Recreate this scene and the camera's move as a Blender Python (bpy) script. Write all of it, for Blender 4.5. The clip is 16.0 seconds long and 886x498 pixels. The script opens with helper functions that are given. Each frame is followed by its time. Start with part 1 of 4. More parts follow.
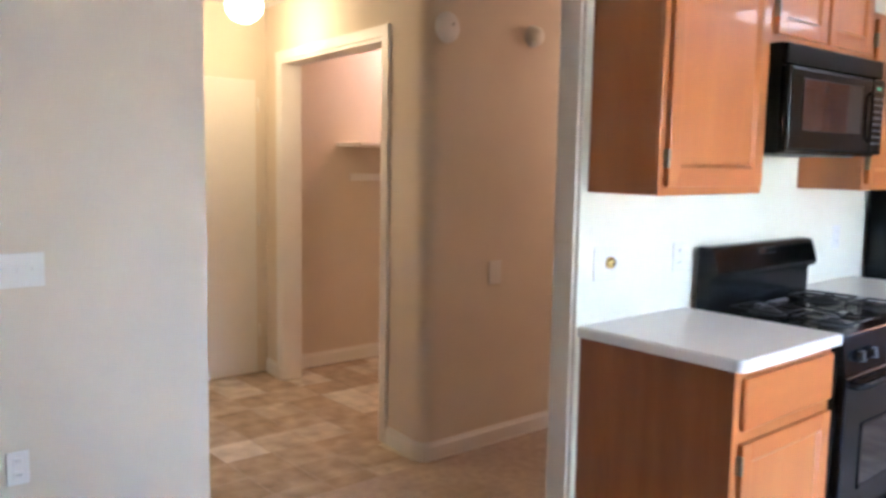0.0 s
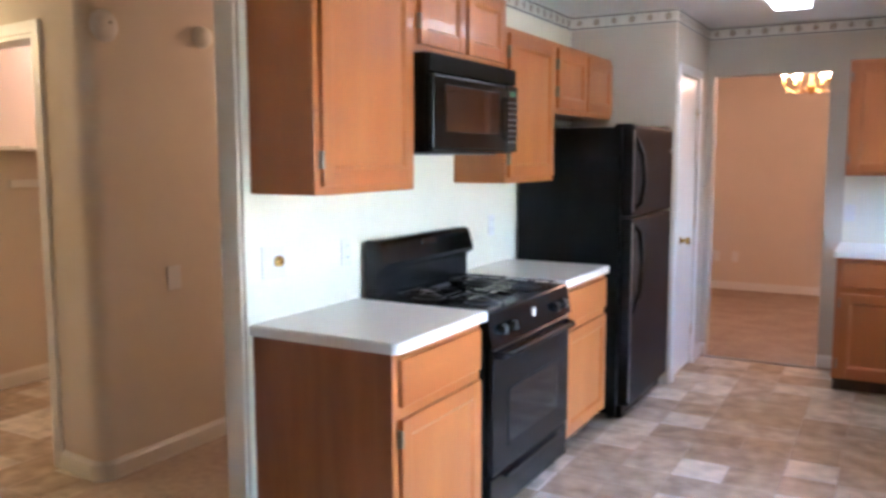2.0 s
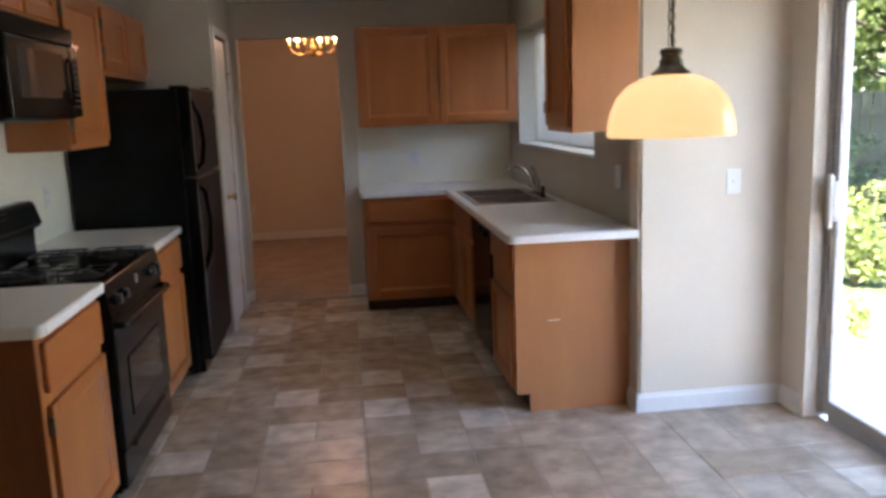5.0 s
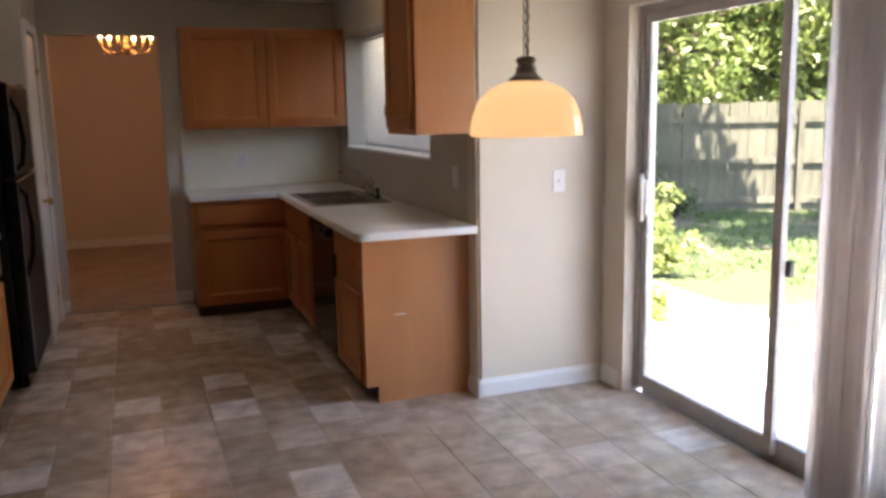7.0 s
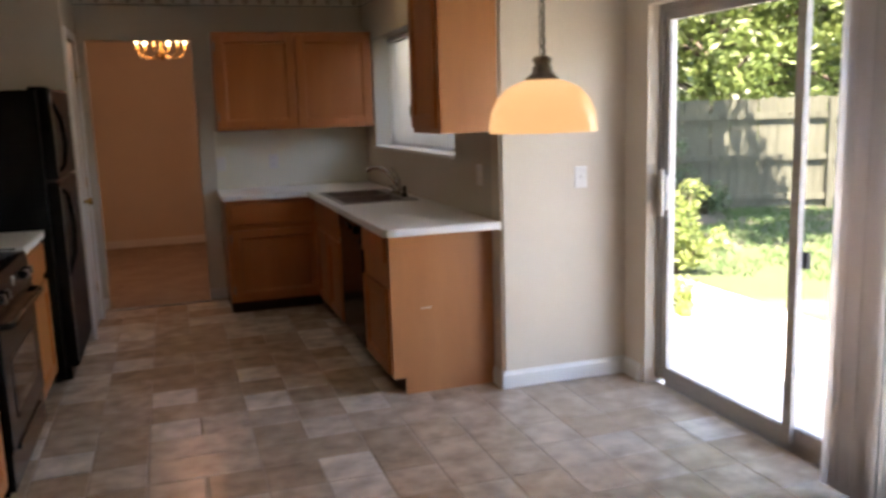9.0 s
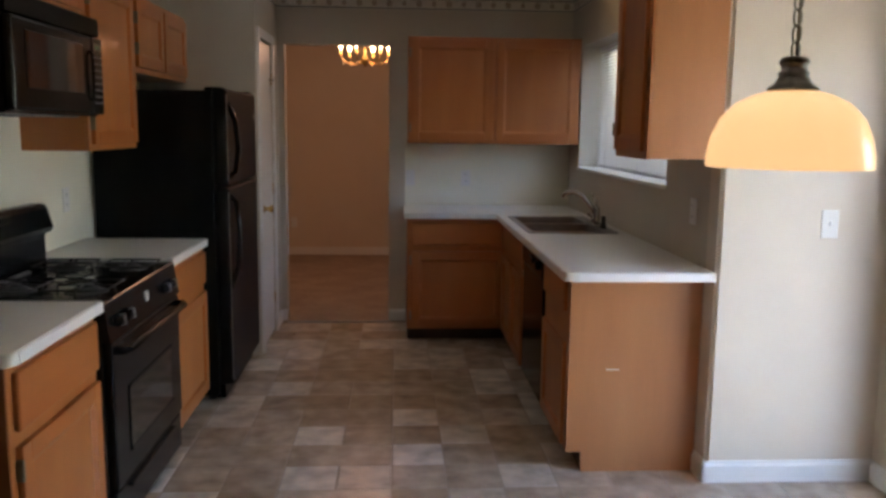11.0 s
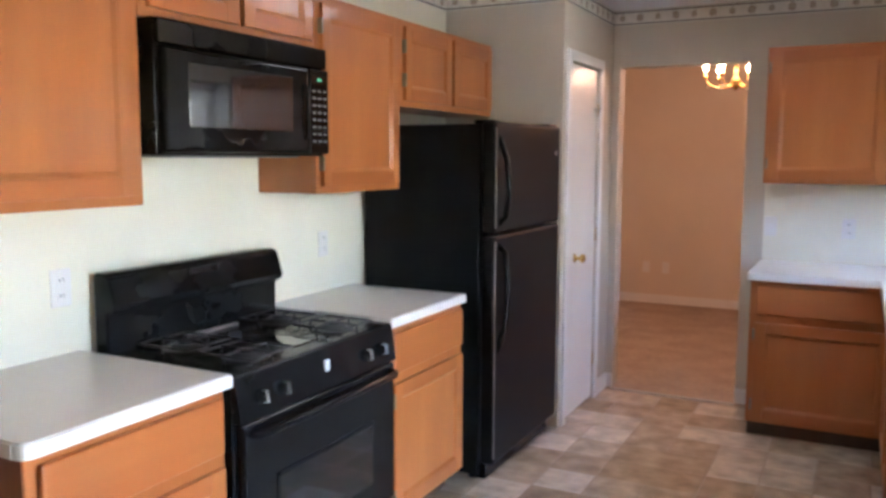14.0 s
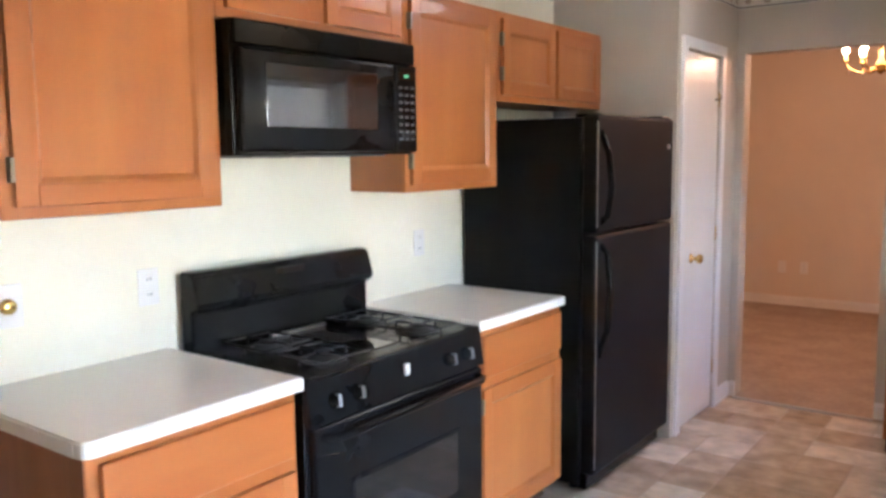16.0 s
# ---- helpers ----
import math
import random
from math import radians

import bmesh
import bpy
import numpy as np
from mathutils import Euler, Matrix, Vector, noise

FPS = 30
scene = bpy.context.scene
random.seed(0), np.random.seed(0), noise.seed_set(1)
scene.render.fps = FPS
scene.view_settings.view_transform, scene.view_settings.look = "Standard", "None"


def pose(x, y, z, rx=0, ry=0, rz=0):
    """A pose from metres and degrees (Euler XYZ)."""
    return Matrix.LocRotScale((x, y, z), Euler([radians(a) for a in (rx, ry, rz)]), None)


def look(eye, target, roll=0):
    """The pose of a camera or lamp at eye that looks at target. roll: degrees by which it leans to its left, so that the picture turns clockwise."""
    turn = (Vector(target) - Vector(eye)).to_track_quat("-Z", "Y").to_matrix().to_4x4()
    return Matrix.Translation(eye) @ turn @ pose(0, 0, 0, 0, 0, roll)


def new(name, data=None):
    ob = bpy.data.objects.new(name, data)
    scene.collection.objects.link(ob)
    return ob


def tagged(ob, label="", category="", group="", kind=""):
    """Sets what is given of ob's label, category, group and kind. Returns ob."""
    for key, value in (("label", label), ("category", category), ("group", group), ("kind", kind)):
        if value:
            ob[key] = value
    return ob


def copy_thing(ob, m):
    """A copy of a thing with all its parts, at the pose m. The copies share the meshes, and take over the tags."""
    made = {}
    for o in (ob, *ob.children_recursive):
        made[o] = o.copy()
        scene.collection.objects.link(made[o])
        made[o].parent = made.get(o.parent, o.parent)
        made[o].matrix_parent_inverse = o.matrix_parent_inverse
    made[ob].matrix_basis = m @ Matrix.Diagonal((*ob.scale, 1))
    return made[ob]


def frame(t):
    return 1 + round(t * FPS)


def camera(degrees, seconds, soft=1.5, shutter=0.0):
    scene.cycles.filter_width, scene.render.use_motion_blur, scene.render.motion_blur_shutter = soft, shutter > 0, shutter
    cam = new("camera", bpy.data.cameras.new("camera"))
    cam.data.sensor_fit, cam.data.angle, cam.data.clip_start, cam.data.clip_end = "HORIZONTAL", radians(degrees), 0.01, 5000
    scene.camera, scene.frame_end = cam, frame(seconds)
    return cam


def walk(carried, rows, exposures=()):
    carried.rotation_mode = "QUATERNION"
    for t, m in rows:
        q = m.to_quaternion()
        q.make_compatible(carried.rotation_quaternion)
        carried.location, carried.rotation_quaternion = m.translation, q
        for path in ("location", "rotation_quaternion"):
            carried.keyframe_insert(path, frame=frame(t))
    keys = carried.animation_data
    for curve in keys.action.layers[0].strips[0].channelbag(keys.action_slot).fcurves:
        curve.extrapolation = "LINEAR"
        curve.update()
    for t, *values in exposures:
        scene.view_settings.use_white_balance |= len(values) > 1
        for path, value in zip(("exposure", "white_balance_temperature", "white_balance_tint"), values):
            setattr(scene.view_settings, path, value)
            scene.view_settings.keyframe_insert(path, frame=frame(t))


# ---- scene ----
cam = camera(57.0, 16.0, soft=3.1, shutter=0.4)
PATH = [
    (0, (1.804, -2.102, 1.474), (0.295, -0.808, 1.253), 1.0),
    (0.5, (1.833, -2.086, 1.481), (0.429, -0.675, 1.281), 1.0),
    (1, (1.867, -2.079, 1.488), (0.587, -0.555, 1.292), 0.3),
    (1.5, (1.918, -2.061, 1.49), (0.786, -0.425, 1.284), 0.7),
    (2, (1.985, -2.079, 1.492), (1.015, -0.344, 1.27), -0.1),
    (2.5, (2.011, -2.123, 1.506), (1.283, -0.271, 1.298), 0.8),
    (3, (1.892, -2.123, 1.492), (1.406, -0.194, 1.283), 0.4),
    (3.5, (1.821, -2.185, 1.501), (1.554, -0.222, 1.229), 0.1),
    (4, (1.743, -2.22, 1.496), (1.589, -0.246, 1.214), 0.4),
    (4.5, (1.635, -2.317, 1.502), (1.659, -0.345, 1.169), -3.2),
    (5, (1.549, -2.417, 1.504), (1.774, -0.46, 1.162), -2.1),
    (5.2, (1.509, -2.435, 1.499), (1.797, -0.482, 1.177), -1.2),
    (7.3, (1.308, -2.537, 1.489), (2.027, -0.702, 1.151), -1.4),
    (7.5, (1.319, -2.552, 1.494), (2.056, -0.722, 1.16), -1.5),
    (8, (1.321, -2.609, 1.492), (2.105, -0.799, 1.16), -1.5),
    (8.5, (1.316, -2.644, 1.492), (2.083, -0.826, 1.163), -1.4),
    (9, (1.3, -2.64, 1.484), (1.917, -0.767, 1.148), -1.8),
    (9.5, (1.299, -2.558, 1.478), (1.731, -0.632, 1.16), -0.1),
    (9.7, (1.316, -2.495, 1.481), (1.665, -0.547, 1.19), 0.1),
    (11.8, (1.893, -1.706, 1.479), (1.787, 0.269, 1.186), -0.2),
    (12, (1.978, -1.644, 1.439), (1.78, 0.329, 1.182), -0.6),
    (12.5, (2.055, -1.421, 1.48), (1.758, 0.537, 1.2), -1.4),
    (13, (2.226, -1.331, 1.52), (1.626, 0.563, 1.297), 0.1),
    (13.5, (2.238, -1.21, 1.511), (1.429, 0.601, 1.257), -0.9),
    (14, (2.158, -1.01, 1.509), (1.254, 0.76, 1.286), 0.2),
    (14.5, (2.152, -0.897, 1.514), (1.125, 0.801, 1.267), -0.4),
    (15, (2.206, -0.843, 1.518), (1.114, 0.816, 1.286), 0.1),
    (15.5, (2.226, -0.825, 1.515), (1.087, 0.802, 1.276), -0.5),
    (16, (2.24, -0.825, 1.514), (1.058, 0.771, 1.281), -0.6),
]
EXPOSURES = [(0, 5.7, 5450, 18), (0.5, 5.7, 5500, 17), (1.5, 5.65, 5500, 17), (3, 5.3, 5400, 14), (3.5, 4.5, 5600, 15), (4.5, 4.05, 6100, 14), (5, 3.95, 6400, 16), (7.5, 3.65, 7150, 22), (9, 3.6, 7300, 20), (11.8, 3.95, 6300, 15), (12.5, 4.5, 6050, 16), (13.5, 5.15, 5950, 17), (16, 5.48, 6150, 19)]
walk(cam, [(t, look(eye, target, roll)) for t, eye, target, roll in PATH], EXPOSURES)

# ---- world, sun and lamps ----
SUN_WAY = Vector((0.16, 0.42, -1.0)).normalized()
world = bpy.data.worlds.new("world")
scene.world = world
world.use_nodes = True
sky = world.node_tree.nodes.new("ShaderNodeTexSky")
sky.sky_type = "NISHITA"
sky.sun_disc = False
sky.sun_elevation = math.asin(-SUN_WAY.z)
sky.sun_rotation = math.atan2(-SUN_WAY.x, -SUN_WAY.y)
world.node_tree.nodes["Background"].inputs["Strength"].default_value = 0.15
world.node_tree.links.new(sky.outputs[0], world.node_tree.nodes["Background"].inputs["Color"])


def lamp(name, kind, power, colour, m, **more):
    data = bpy.data.lights.new(name, kind)
    data.energy, data.color = power, colour
    if "angle" in more:
        data.angle = more["angle"]
    if "radius" in more:
        data.shadow_soft_size = more["radius"]
    if "size" in more:
        data.shape, data.size, data.size_y = "RECTANGLE", more["size"][0], more["size"][1]
    ob = new(name, data)
    ob.matrix_world = m
    return ob


lamp("sun", "SUN", 5.0, (1.0, 0.95, 0.86), look((0, 0, 20), Vector((0, 0, 20)) + SUN_WAY), angle=radians(0.5))
lamp("pendant_bulb_light", "POINT", 0.16, (1.0, 0.68, 0.34), pose(2.445, -0.23, 1.47), radius=0.05)
lamp("chandelier_light", "POINT", 1.0, (1.0, 0.50, 0.31), pose(1.31, 5.3, 2.24), radius=0.12)
lamp("hall_globe_light", "POINT", 0.25, (1.0, 0.66, 0.30), pose(-2.5, 0.09, 2.10), radius=0.08)
lamp("closet_light", "POINT", 0.30, (1.0, 0.50, 0.26), pose(-2.5, 1.6, 2.26), radius=0.06)
lamp("kitchen_box_light", "AREA", 0.02, (1.0, 0.97, 0.90), pose(1.39, 2.84, 2.335), size=(0.22, 0.64))
lamp("corridor_light", "POINT", 0.42, (1.0, 0.58, 0.40), pose(-0.6, 2.3, 2.18), radius=0.08)
lamp("sink_can_light", "POINT", 0.04, (1.0, 0.72, 0.36), pose(2.56, 2.88, 2.33), radius=0.05)

# ---- materials ----


def material(name, colour, rough=0.5, metal=0.0, second=None, scale=8.0, stretch=(1, 1, 1), bump=0.0, bump_scale=60.0,
             fine=0.0, spread=0.0, spec=0.5, emit=None, power=0.0, coat=0.0, alpha_glass=False, translucent=0.0, low=0.35, high=0.65):
    """A principled material: colour varied by two noises, fine relief, and per-piece variation by Object Info."""
    m = bpy.data.materials.new(name)
    m.use_nodes = True
    nodes, links = m.node_tree.nodes, m.node_tree.links
    b = nodes["Principled BSDF"]
    b.inputs["Base Color"].default_value = (*colour, 1)
    b.inputs["Roughness"].default_value = rough
    b.inputs["Metallic"].default_value = metal
    b.inputs["Specular IOR Level"].default_value = spec
    b.inputs["Coat Weight"].default_value = coat
    coords = nodes.new("ShaderNodeTexCoord")
    mapping = nodes.new("ShaderNodeMapping")
    mapping.inputs["Scale"].default_value = stretch
    links.new(coords.outputs["Object"], mapping.inputs["Vector"])
    if second:
        tex = nodes.new("ShaderNodeTexNoise")
        tex.inputs["Scale"].default_value = scale
        tex.inputs["Detail"].default_value = 5
        links.new(mapping.outputs[0], tex.inputs["Vector"])
        ramp = nodes.new("ShaderNodeValToRGB")
        ramp.color_ramp.elements[0].position, ramp.color_ramp.elements[1].position = low, high
        ramp.color_ramp.elements[0].color, ramp.color_ramp.elements[1].color = (*colour, 1), (*second, 1)
        links.new(tex.outputs["Fac"], ramp.inputs["Fac"])
        last = ramp.outputs["Color"]
        if fine:
            tex2 = nodes.new("ShaderNodeTexNoise")
            tex2.inputs["Scale"].default_value = scale * 7
            tex2.inputs["Detail"].default_value = 3
            links.new(mapping.outputs[0], tex2.inputs["Vector"])
            span = nodes.new("ShaderNodeMapRange")
            span.inputs["To Min"].default_value, span.inputs["To Max"].default_value = 1 - fine, 1 + fine
            links.new(tex2.outputs["Fac"], span.inputs["Value"])
            mix = nodes.new("ShaderNodeVectorMath")
            mix.operation = "SCALE"
            links.new(last, mix.inputs[0])
            links.new(span.outputs[0], mix.inputs["Scale"])
            last = mix.outputs[0]
        if spread:
            info = nodes.new("ShaderNodeObjectInfo")
            span = nodes.new("ShaderNodeMapRange")
            span.inputs["To Min"].default_value, span.inputs["To Max"].default_value = 1 - spread, 1 + spread
            links.new(info.outputs["Random"], span.inputs["Value"])
            mix = nodes.new("ShaderNodeVectorMath")
            mix.operation = "SCALE"
            links.new(last, mix.inputs[0])
            links.new(span.outputs[0], mix.inputs["Scale"])
            last = mix.outputs[0]
        links.new(last, b.inputs["Base Color"])
    if bump:
        tex = nodes.new("ShaderNodeTexNoise")
        tex.inputs["Scale"].default_value = bump_scale
        tex.inputs["Detail"].default_value = 4
        links.new(mapping.outputs[0], tex.inputs["Vector"])
        node = nodes.new("ShaderNodeBump")
        node.inputs["Strength"].default_value = bump
        node.inputs["Distance"].default_value = 0.003
        links.new(tex.outputs["Fac"], node.inputs["Height"])
        links.new(node.outputs[0], b.inputs["Normal"])
    if emit:
        b.inputs["Emission Color"].default_value = (*emit, 1)
        b.inputs["Emission Strength"].default_value = power
    if alpha_glass:
        b.inputs["Transmission Weight"].default_value = 1.0
        b.inputs["IOR"].default_value = 1.1
    if translucent:
        t = nodes.new("ShaderNodeBsdfTranslucent")
        links.new(b.inputs["Base Color"].links[0].from_socket, t.inputs["Color"]) if b.inputs["Base Color"].links else None
        mix = nodes.new("ShaderNodeMixShader")
        mix.inputs["Fac"].default_value = translucent
        links.new(b.outputs[0], mix.inputs[1])
        links.new(t.outputs[0], mix.inputs[2])
        links.new(mix.outputs[0], nodes["Material Output"].inputs["Surface"])
    return m


M_WALL = material("beige_paint", (0.69, 0.61, 0.50), 0.75, second=(0.73, 0.65, 0.54), scale=1.5, fine=0.02, bump=0.25, bump_scale=140)
# Kitchen walls: the beige tone, about a fifth darker.
M_KWALL = material("darker_beige_paint", (0.54, 0.49, 0.395), 0.7, second=(0.58, 0.53, 0.435), scale=1.5, fine=0.02, bump=0.2, bump_scale=140)
M_SPLASH = material("white_splash_paint", (0.80, 0.775, 0.63), 0.45, second=(0.84, 0.815, 0.68), scale=2.0, fine=0.02, bump=0.1, bump_scale=120)
M_CEIL = material("ceiling_paint", (0.72, 0.71, 0.68), 0.9, second=(0.77, 0.76, 0.73), scale=2.0, fine=0.03, bump=0.5, bump_scale=90)
M_TRIM = material("white_trim_paint", (0.78, 0.77, 0.73), 0.4, second=(0.82, 0.81, 0.78), scale=3.0, fine=0.02)
M_DOOR = material("white_door_paint", (0.76, 0.74, 0.68), 0.3, second=(0.80, 0.78, 0.73), scale=2.0, fine=0.02, bump=0.05)
M_WOOD = material("honey_maple", (0.41, 0.123, 0.031), 0.32, second=(0.50, 0.180, 0.050), scale=3.0, stretch=(2.2, 2.2, 0.35), fine=0.05, spread=0.05, coat=0.2, low=0.25, high=0.8)
M_WOODH = material("honey_maple_rail", (0.385, 0.110, 0.028), 0.32, second=(0.475, 0.162, 0.044), scale=3.0, stretch=(0.35, 2.2, 2.2), fine=0.05, spread=0.05, coat=0.2, low=0.25, high=0.8)
# Maple for the cabinet's open side, with its shade mixed into the colour.
M_WOOD_SHADED = material("shaded_maple_side", (0.30, 0.098, 0.031), 0.45, second=(0.36, 0.122, 0.04), scale=3.0, stretch=(5, 5, 0.6), fine=0.08, spread=0.04)
# Maple of the sink-run ends, the pale sheen of daylight put into its colour.
M_WOOD_SHEEN = material("sheen_maple_end", (0.43, 0.180, 0.070), 0.34, second=(0.51, 0.230, 0.096), scale=2.2, stretch=(3, 3, 0.4), fine=0.06, coat=0.15, low=0.25, high=0.8)
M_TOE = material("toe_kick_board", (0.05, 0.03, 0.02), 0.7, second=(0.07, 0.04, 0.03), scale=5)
M_LAM = material("white_laminate", (0.80, 0.79, 0.75), 0.28, second=(0.76, 0.75, 0.71), scale=160, fine=0.03)
M_BAND = material("laminate_edge", (0.84, 0.83, 0.81), 0.3, second=(0.86, 0.85, 0.83), scale=20)
M_BLACK = material("black_enamel", (0.006, 0.006, 0.006), 0.19, second=(0.010, 0.010, 0.010), scale=4, fine=0.1, spec=0.18)
M_BLACKT = material("black_textured_steel", (0.006, 0.006, 0.007), 0.42, second=(0.010, 0.010, 0.011), scale=5, fine=0.1, spec=0.09, bump=0.25, bump_scale=260)
M_GLASSB = material("dark_oven_glass", (0.014, 0.013, 0.012), 0.05, coat=0.25)
M_MWIN = material("microwave_glass", (0.015, 0.015, 0.017), 0.05, coat=1.0, spec=0.9)
M_IRON = material("cast_iron_grate", (0.02, 0.02, 0.02), 0.6, second=(0.03, 0.03, 0.03), scale=30)
M_STEEL = material("brushed_steel", (0.30, 0.30, 0.30), 0.38, 0.9, second=(0.36, 0.36, 0.36), scale=20, stretch=(1, 12, 1))
M_CHROME = material("chrome", (0.52, 0.51, 0.50), 0.16, 1.0)
M_ALU = material("bronze_grey_aluminium", (0.42, 0.405, 0.385), 0.6, 0.1, second=(0.48, 0.465, 0.445), scale=10, stretch=(1, 1, 6))
M_BRASS = material("polished_brass", (0.70, 0.48, 0.18), 0.18, 1.0)
M_PEWTER = material("antique_pewter", (0.30, 0.27, 0.22), 0.35, 1.0, second=(0.22, 0.20, 0.16), scale=20)
M_PLATE = material("white_plastic", (0.78, 0.77, 0.74), 0.35)
M_SLOT = material("dark_slot", (0.03, 0.03, 0.03), 0.6)
M_SHADE = material("amber_glass_shade", (0.86, 0.70, 0.42), 0.25, second=(0.89, 0.74, 0.47), scale=3, emit=(1.0, 0.60, 0.27), power=0.075)
M_BULB = material("lit_bulb", (1, 0.9, 0.7), 0.4, emit=(1.0, 0.70, 0.40), power=1.7)
M_GLOBE = material("lit_globe", (1, 0.95, 0.8), 0.3, emit=(1.0, 0.82, 0.45), power=0.3)
M_DIFF = material("lit_diffuser", (0.95, 0.95, 0.95), 0.4, emit=(1.0, 0.98, 0.94), power=0.3)
M_DISPLAY = material("green_display", (0.02, 0.05, 0.02), 0.2, emit=(0.25, 0.9, 0.45), power=0.015)
M_GREYP = material("grey_print", (0.13, 0.13, 0.135), 0.5)
M_PANE = material("window_glass", (1, 1, 1), 0.0, alpha_glass=True)
M_BLIND = material("white_vinyl_blind", (0.76, 0.76, 0.77), 0.45, second=(0.80, 0.80, 0.81), scale=4, translucent=0.15)
M_VBLIND = material("grey_vertical_blind", (0.74, 0.70, 0.68), 0.6, second=(0.80, 0.77, 0.75), scale=4, stretch=(1, 1, 0.2), translucent=0.65)
M_CARPET = material("beige_carpet", (0.37, 0.29, 0.225), 0.95, second=(0.45, 0.36, 0.285), scale=3.5, fine=0.25, bump=1.0, bump_scale=220)
M_GROUT = material("vinyl_joint", (0.32, 0.25, 0.18), 0.5, second=(0.38, 0.30, 0.22), scale=6)
M_CONC = material("patio_concrete", (0.68, 0.66, 0.63), 0.85, second=(0.75, 0.73, 0.70), scale=2.0, fine=0.06, bump=0.3, bump_scale=60)
M_SOIL = material("lawn_ground", (0.035, 0.05, 0.014), 0.95, second=(0.11, 0.085, 0.06), scale=0.9, fine=0.3, bump=1.0, bump_scale=30, low=0.5, high=0.66)
M_GRASS = material("grass_blades", (0.03, 0.075, 0.012), 0.7, second=(0.045, 0.095, 0.016), scale=3, translucent=0.15)
M_FENCE = material("weathered_fence", (0.050, 0.052, 0.034), 0.85, second=(0.082, 0.083, 0.058), scale=4, stretch=(3, 3, 0.5), fine=0.15, spread=0.14, bump=0.3, bump_scale=40)
M_BARK = material("tree_bark", (0.06, 0.045, 0.032), 0.9, second=(0.11, 0.085, 0.06), scale=12, stretch=(2, 2, 0.5), bump=1.0, bump_scale=30)
M_LEAF = material("tree_leaves", (0.085, 0.13, 0.03), 0.45, second=(0.17, 0.22, 0.065), scale=1.2, fine=0.25, translucent=0.4)
M_SHRUB = material("shrub_leaves", (0.04, 0.07, 0.025), 0.4, second=(0.06, 0.10, 0.04), scale=2.5, fine=0.25, translucent=0.3)
M_LIME = material("lime_shrub_leaves", (0.17, 0.23, 0.06), 0.5, second=(0.23, 0.27, 0.09), scale=2.5, fine=0.2, translucent=0.4)
M_ROOF = material("soffit_board", (0.6, 0.58, 0.54), 0.8, second=(0.64, 0.62, 0.58), scale=2)
M_STUCCO = material("outside_wall", (0.45, 0.40, 0.34), 0.9, second=(0.50, 0.45, 0.38), scale=3, bump=0.5)


def tile_material():
    """Printed stone vinyl: each piece its own tone, mottled."""
    m = material("stone_vinyl", (0.40, 0.33, 0.25), 0.27, bump=0.12, bump_scale=50)
    nodes, links = m.node_tree.nodes, m.node_tree.links
    b = nodes["Principled BSDF"]
    info = nodes.new("ShaderNodeObjectInfo")
    ramp = nodes.new("ShaderNodeValToRGB")
    e = ramp.color_ramp.elements
    e[0].position, e[0].color = 0.0, (0.40, 0.315, 0.225, 1)
    e[1].position, e[1].color = 1.0, (0.70, 0.635, 0.55, 1)
    for at, c in ((0.35, (0.45, 0.36, 0.265)), (0.66, (0.51, 0.42, 0.325)), (0.80, (0.60, 0.525, 0.43))):
        k = e.new(at)
        k.color = (*c, 1)
    links.new(info.outputs["Random"], ramp.inputs["Fac"])
    geo = nodes.new("ShaderNodeNewGeometry")
    tex = nodes.new("ShaderNodeTexNoise")
    tex.inputs["Scale"].default_value, tex.inputs["Detail"].default_value = 9, 6
    links.new(geo.outputs["Position"], tex.inputs["Vector"])
    span = nodes.new("ShaderNodeMapRange")
    span.inputs["From Min"].default_value, span.inputs["From Max"].default_value = 0.3, 0.7
    span.inputs["To Min"].default_value, span.inputs["To Max"].default_value = 0.72, 1.26
    links.new(tex.outputs["Fac"], span.inputs["Value"])
    mix = nodes.new("ShaderNodeVectorMath")
    mix.operation = "SCALE"
    links.new(ramp.outputs["Color"], mix.inputs[0])
    links.new(span.outputs[0], mix.inputs["Scale"])
    links.new(mix.outputs[0], b.inputs["Base Color"])
    return m


def border_material():
    """Wallpaper border: cream paper with dull vertical bands of motif."""
    return material("border_paper", (0.66, 0.63, 0.54), 0.6, second=(0.72, 0.69, 0.61), scale=30, fine=0.05)


M_TILE = tile_material()
M_PAPER = border_material()
M_MOTIF = material("border_motif", (0.36, 0.27, 0.20), 0.7, second=(0.46, 0.42, 0.32), scale=40)
M_LINE = material("border_line", (0.14, 0.14, 0.12), 0.7)

# ---- mesh helpers ----


def box(bm, x0, x1, y0, y1, z0, z1, m=None):
    vs = [bm.verts.new((x, y, z)) for z in (z0, z1) for y in (y0, y1) for x in (x0, x1)]
    fs = [bm.faces.new([vs[i] for i in q]) for q in ((0, 2, 3, 1), (4, 5, 7, 6), (0, 1, 5, 4), (2, 6, 7, 3), (0, 4, 6, 2), (1, 3, 7, 5))]
    if m is not None:
        bmesh.ops.transform(bm, matrix=m, verts=vs)
    return fs


def rbox(x0, x1, y0, y1, z0, z1, r=0.004, seg=2):
    """A new bmesh with one box, its edges rounded."""
    bm = bmesh.new()
    box(bm, x0, x1, y0, y1, z0, z1)
    r = min(r, (x1 - x0) * 0.45, (y1 - y0) * 0.45, (z1 - z0) * 0.45)
    if r > 0:
        bmesh.ops.bevel(bm, geom=bm.edges[:], offset=r, segments=seg, affect="EDGES", profile=0.5)
    return bm


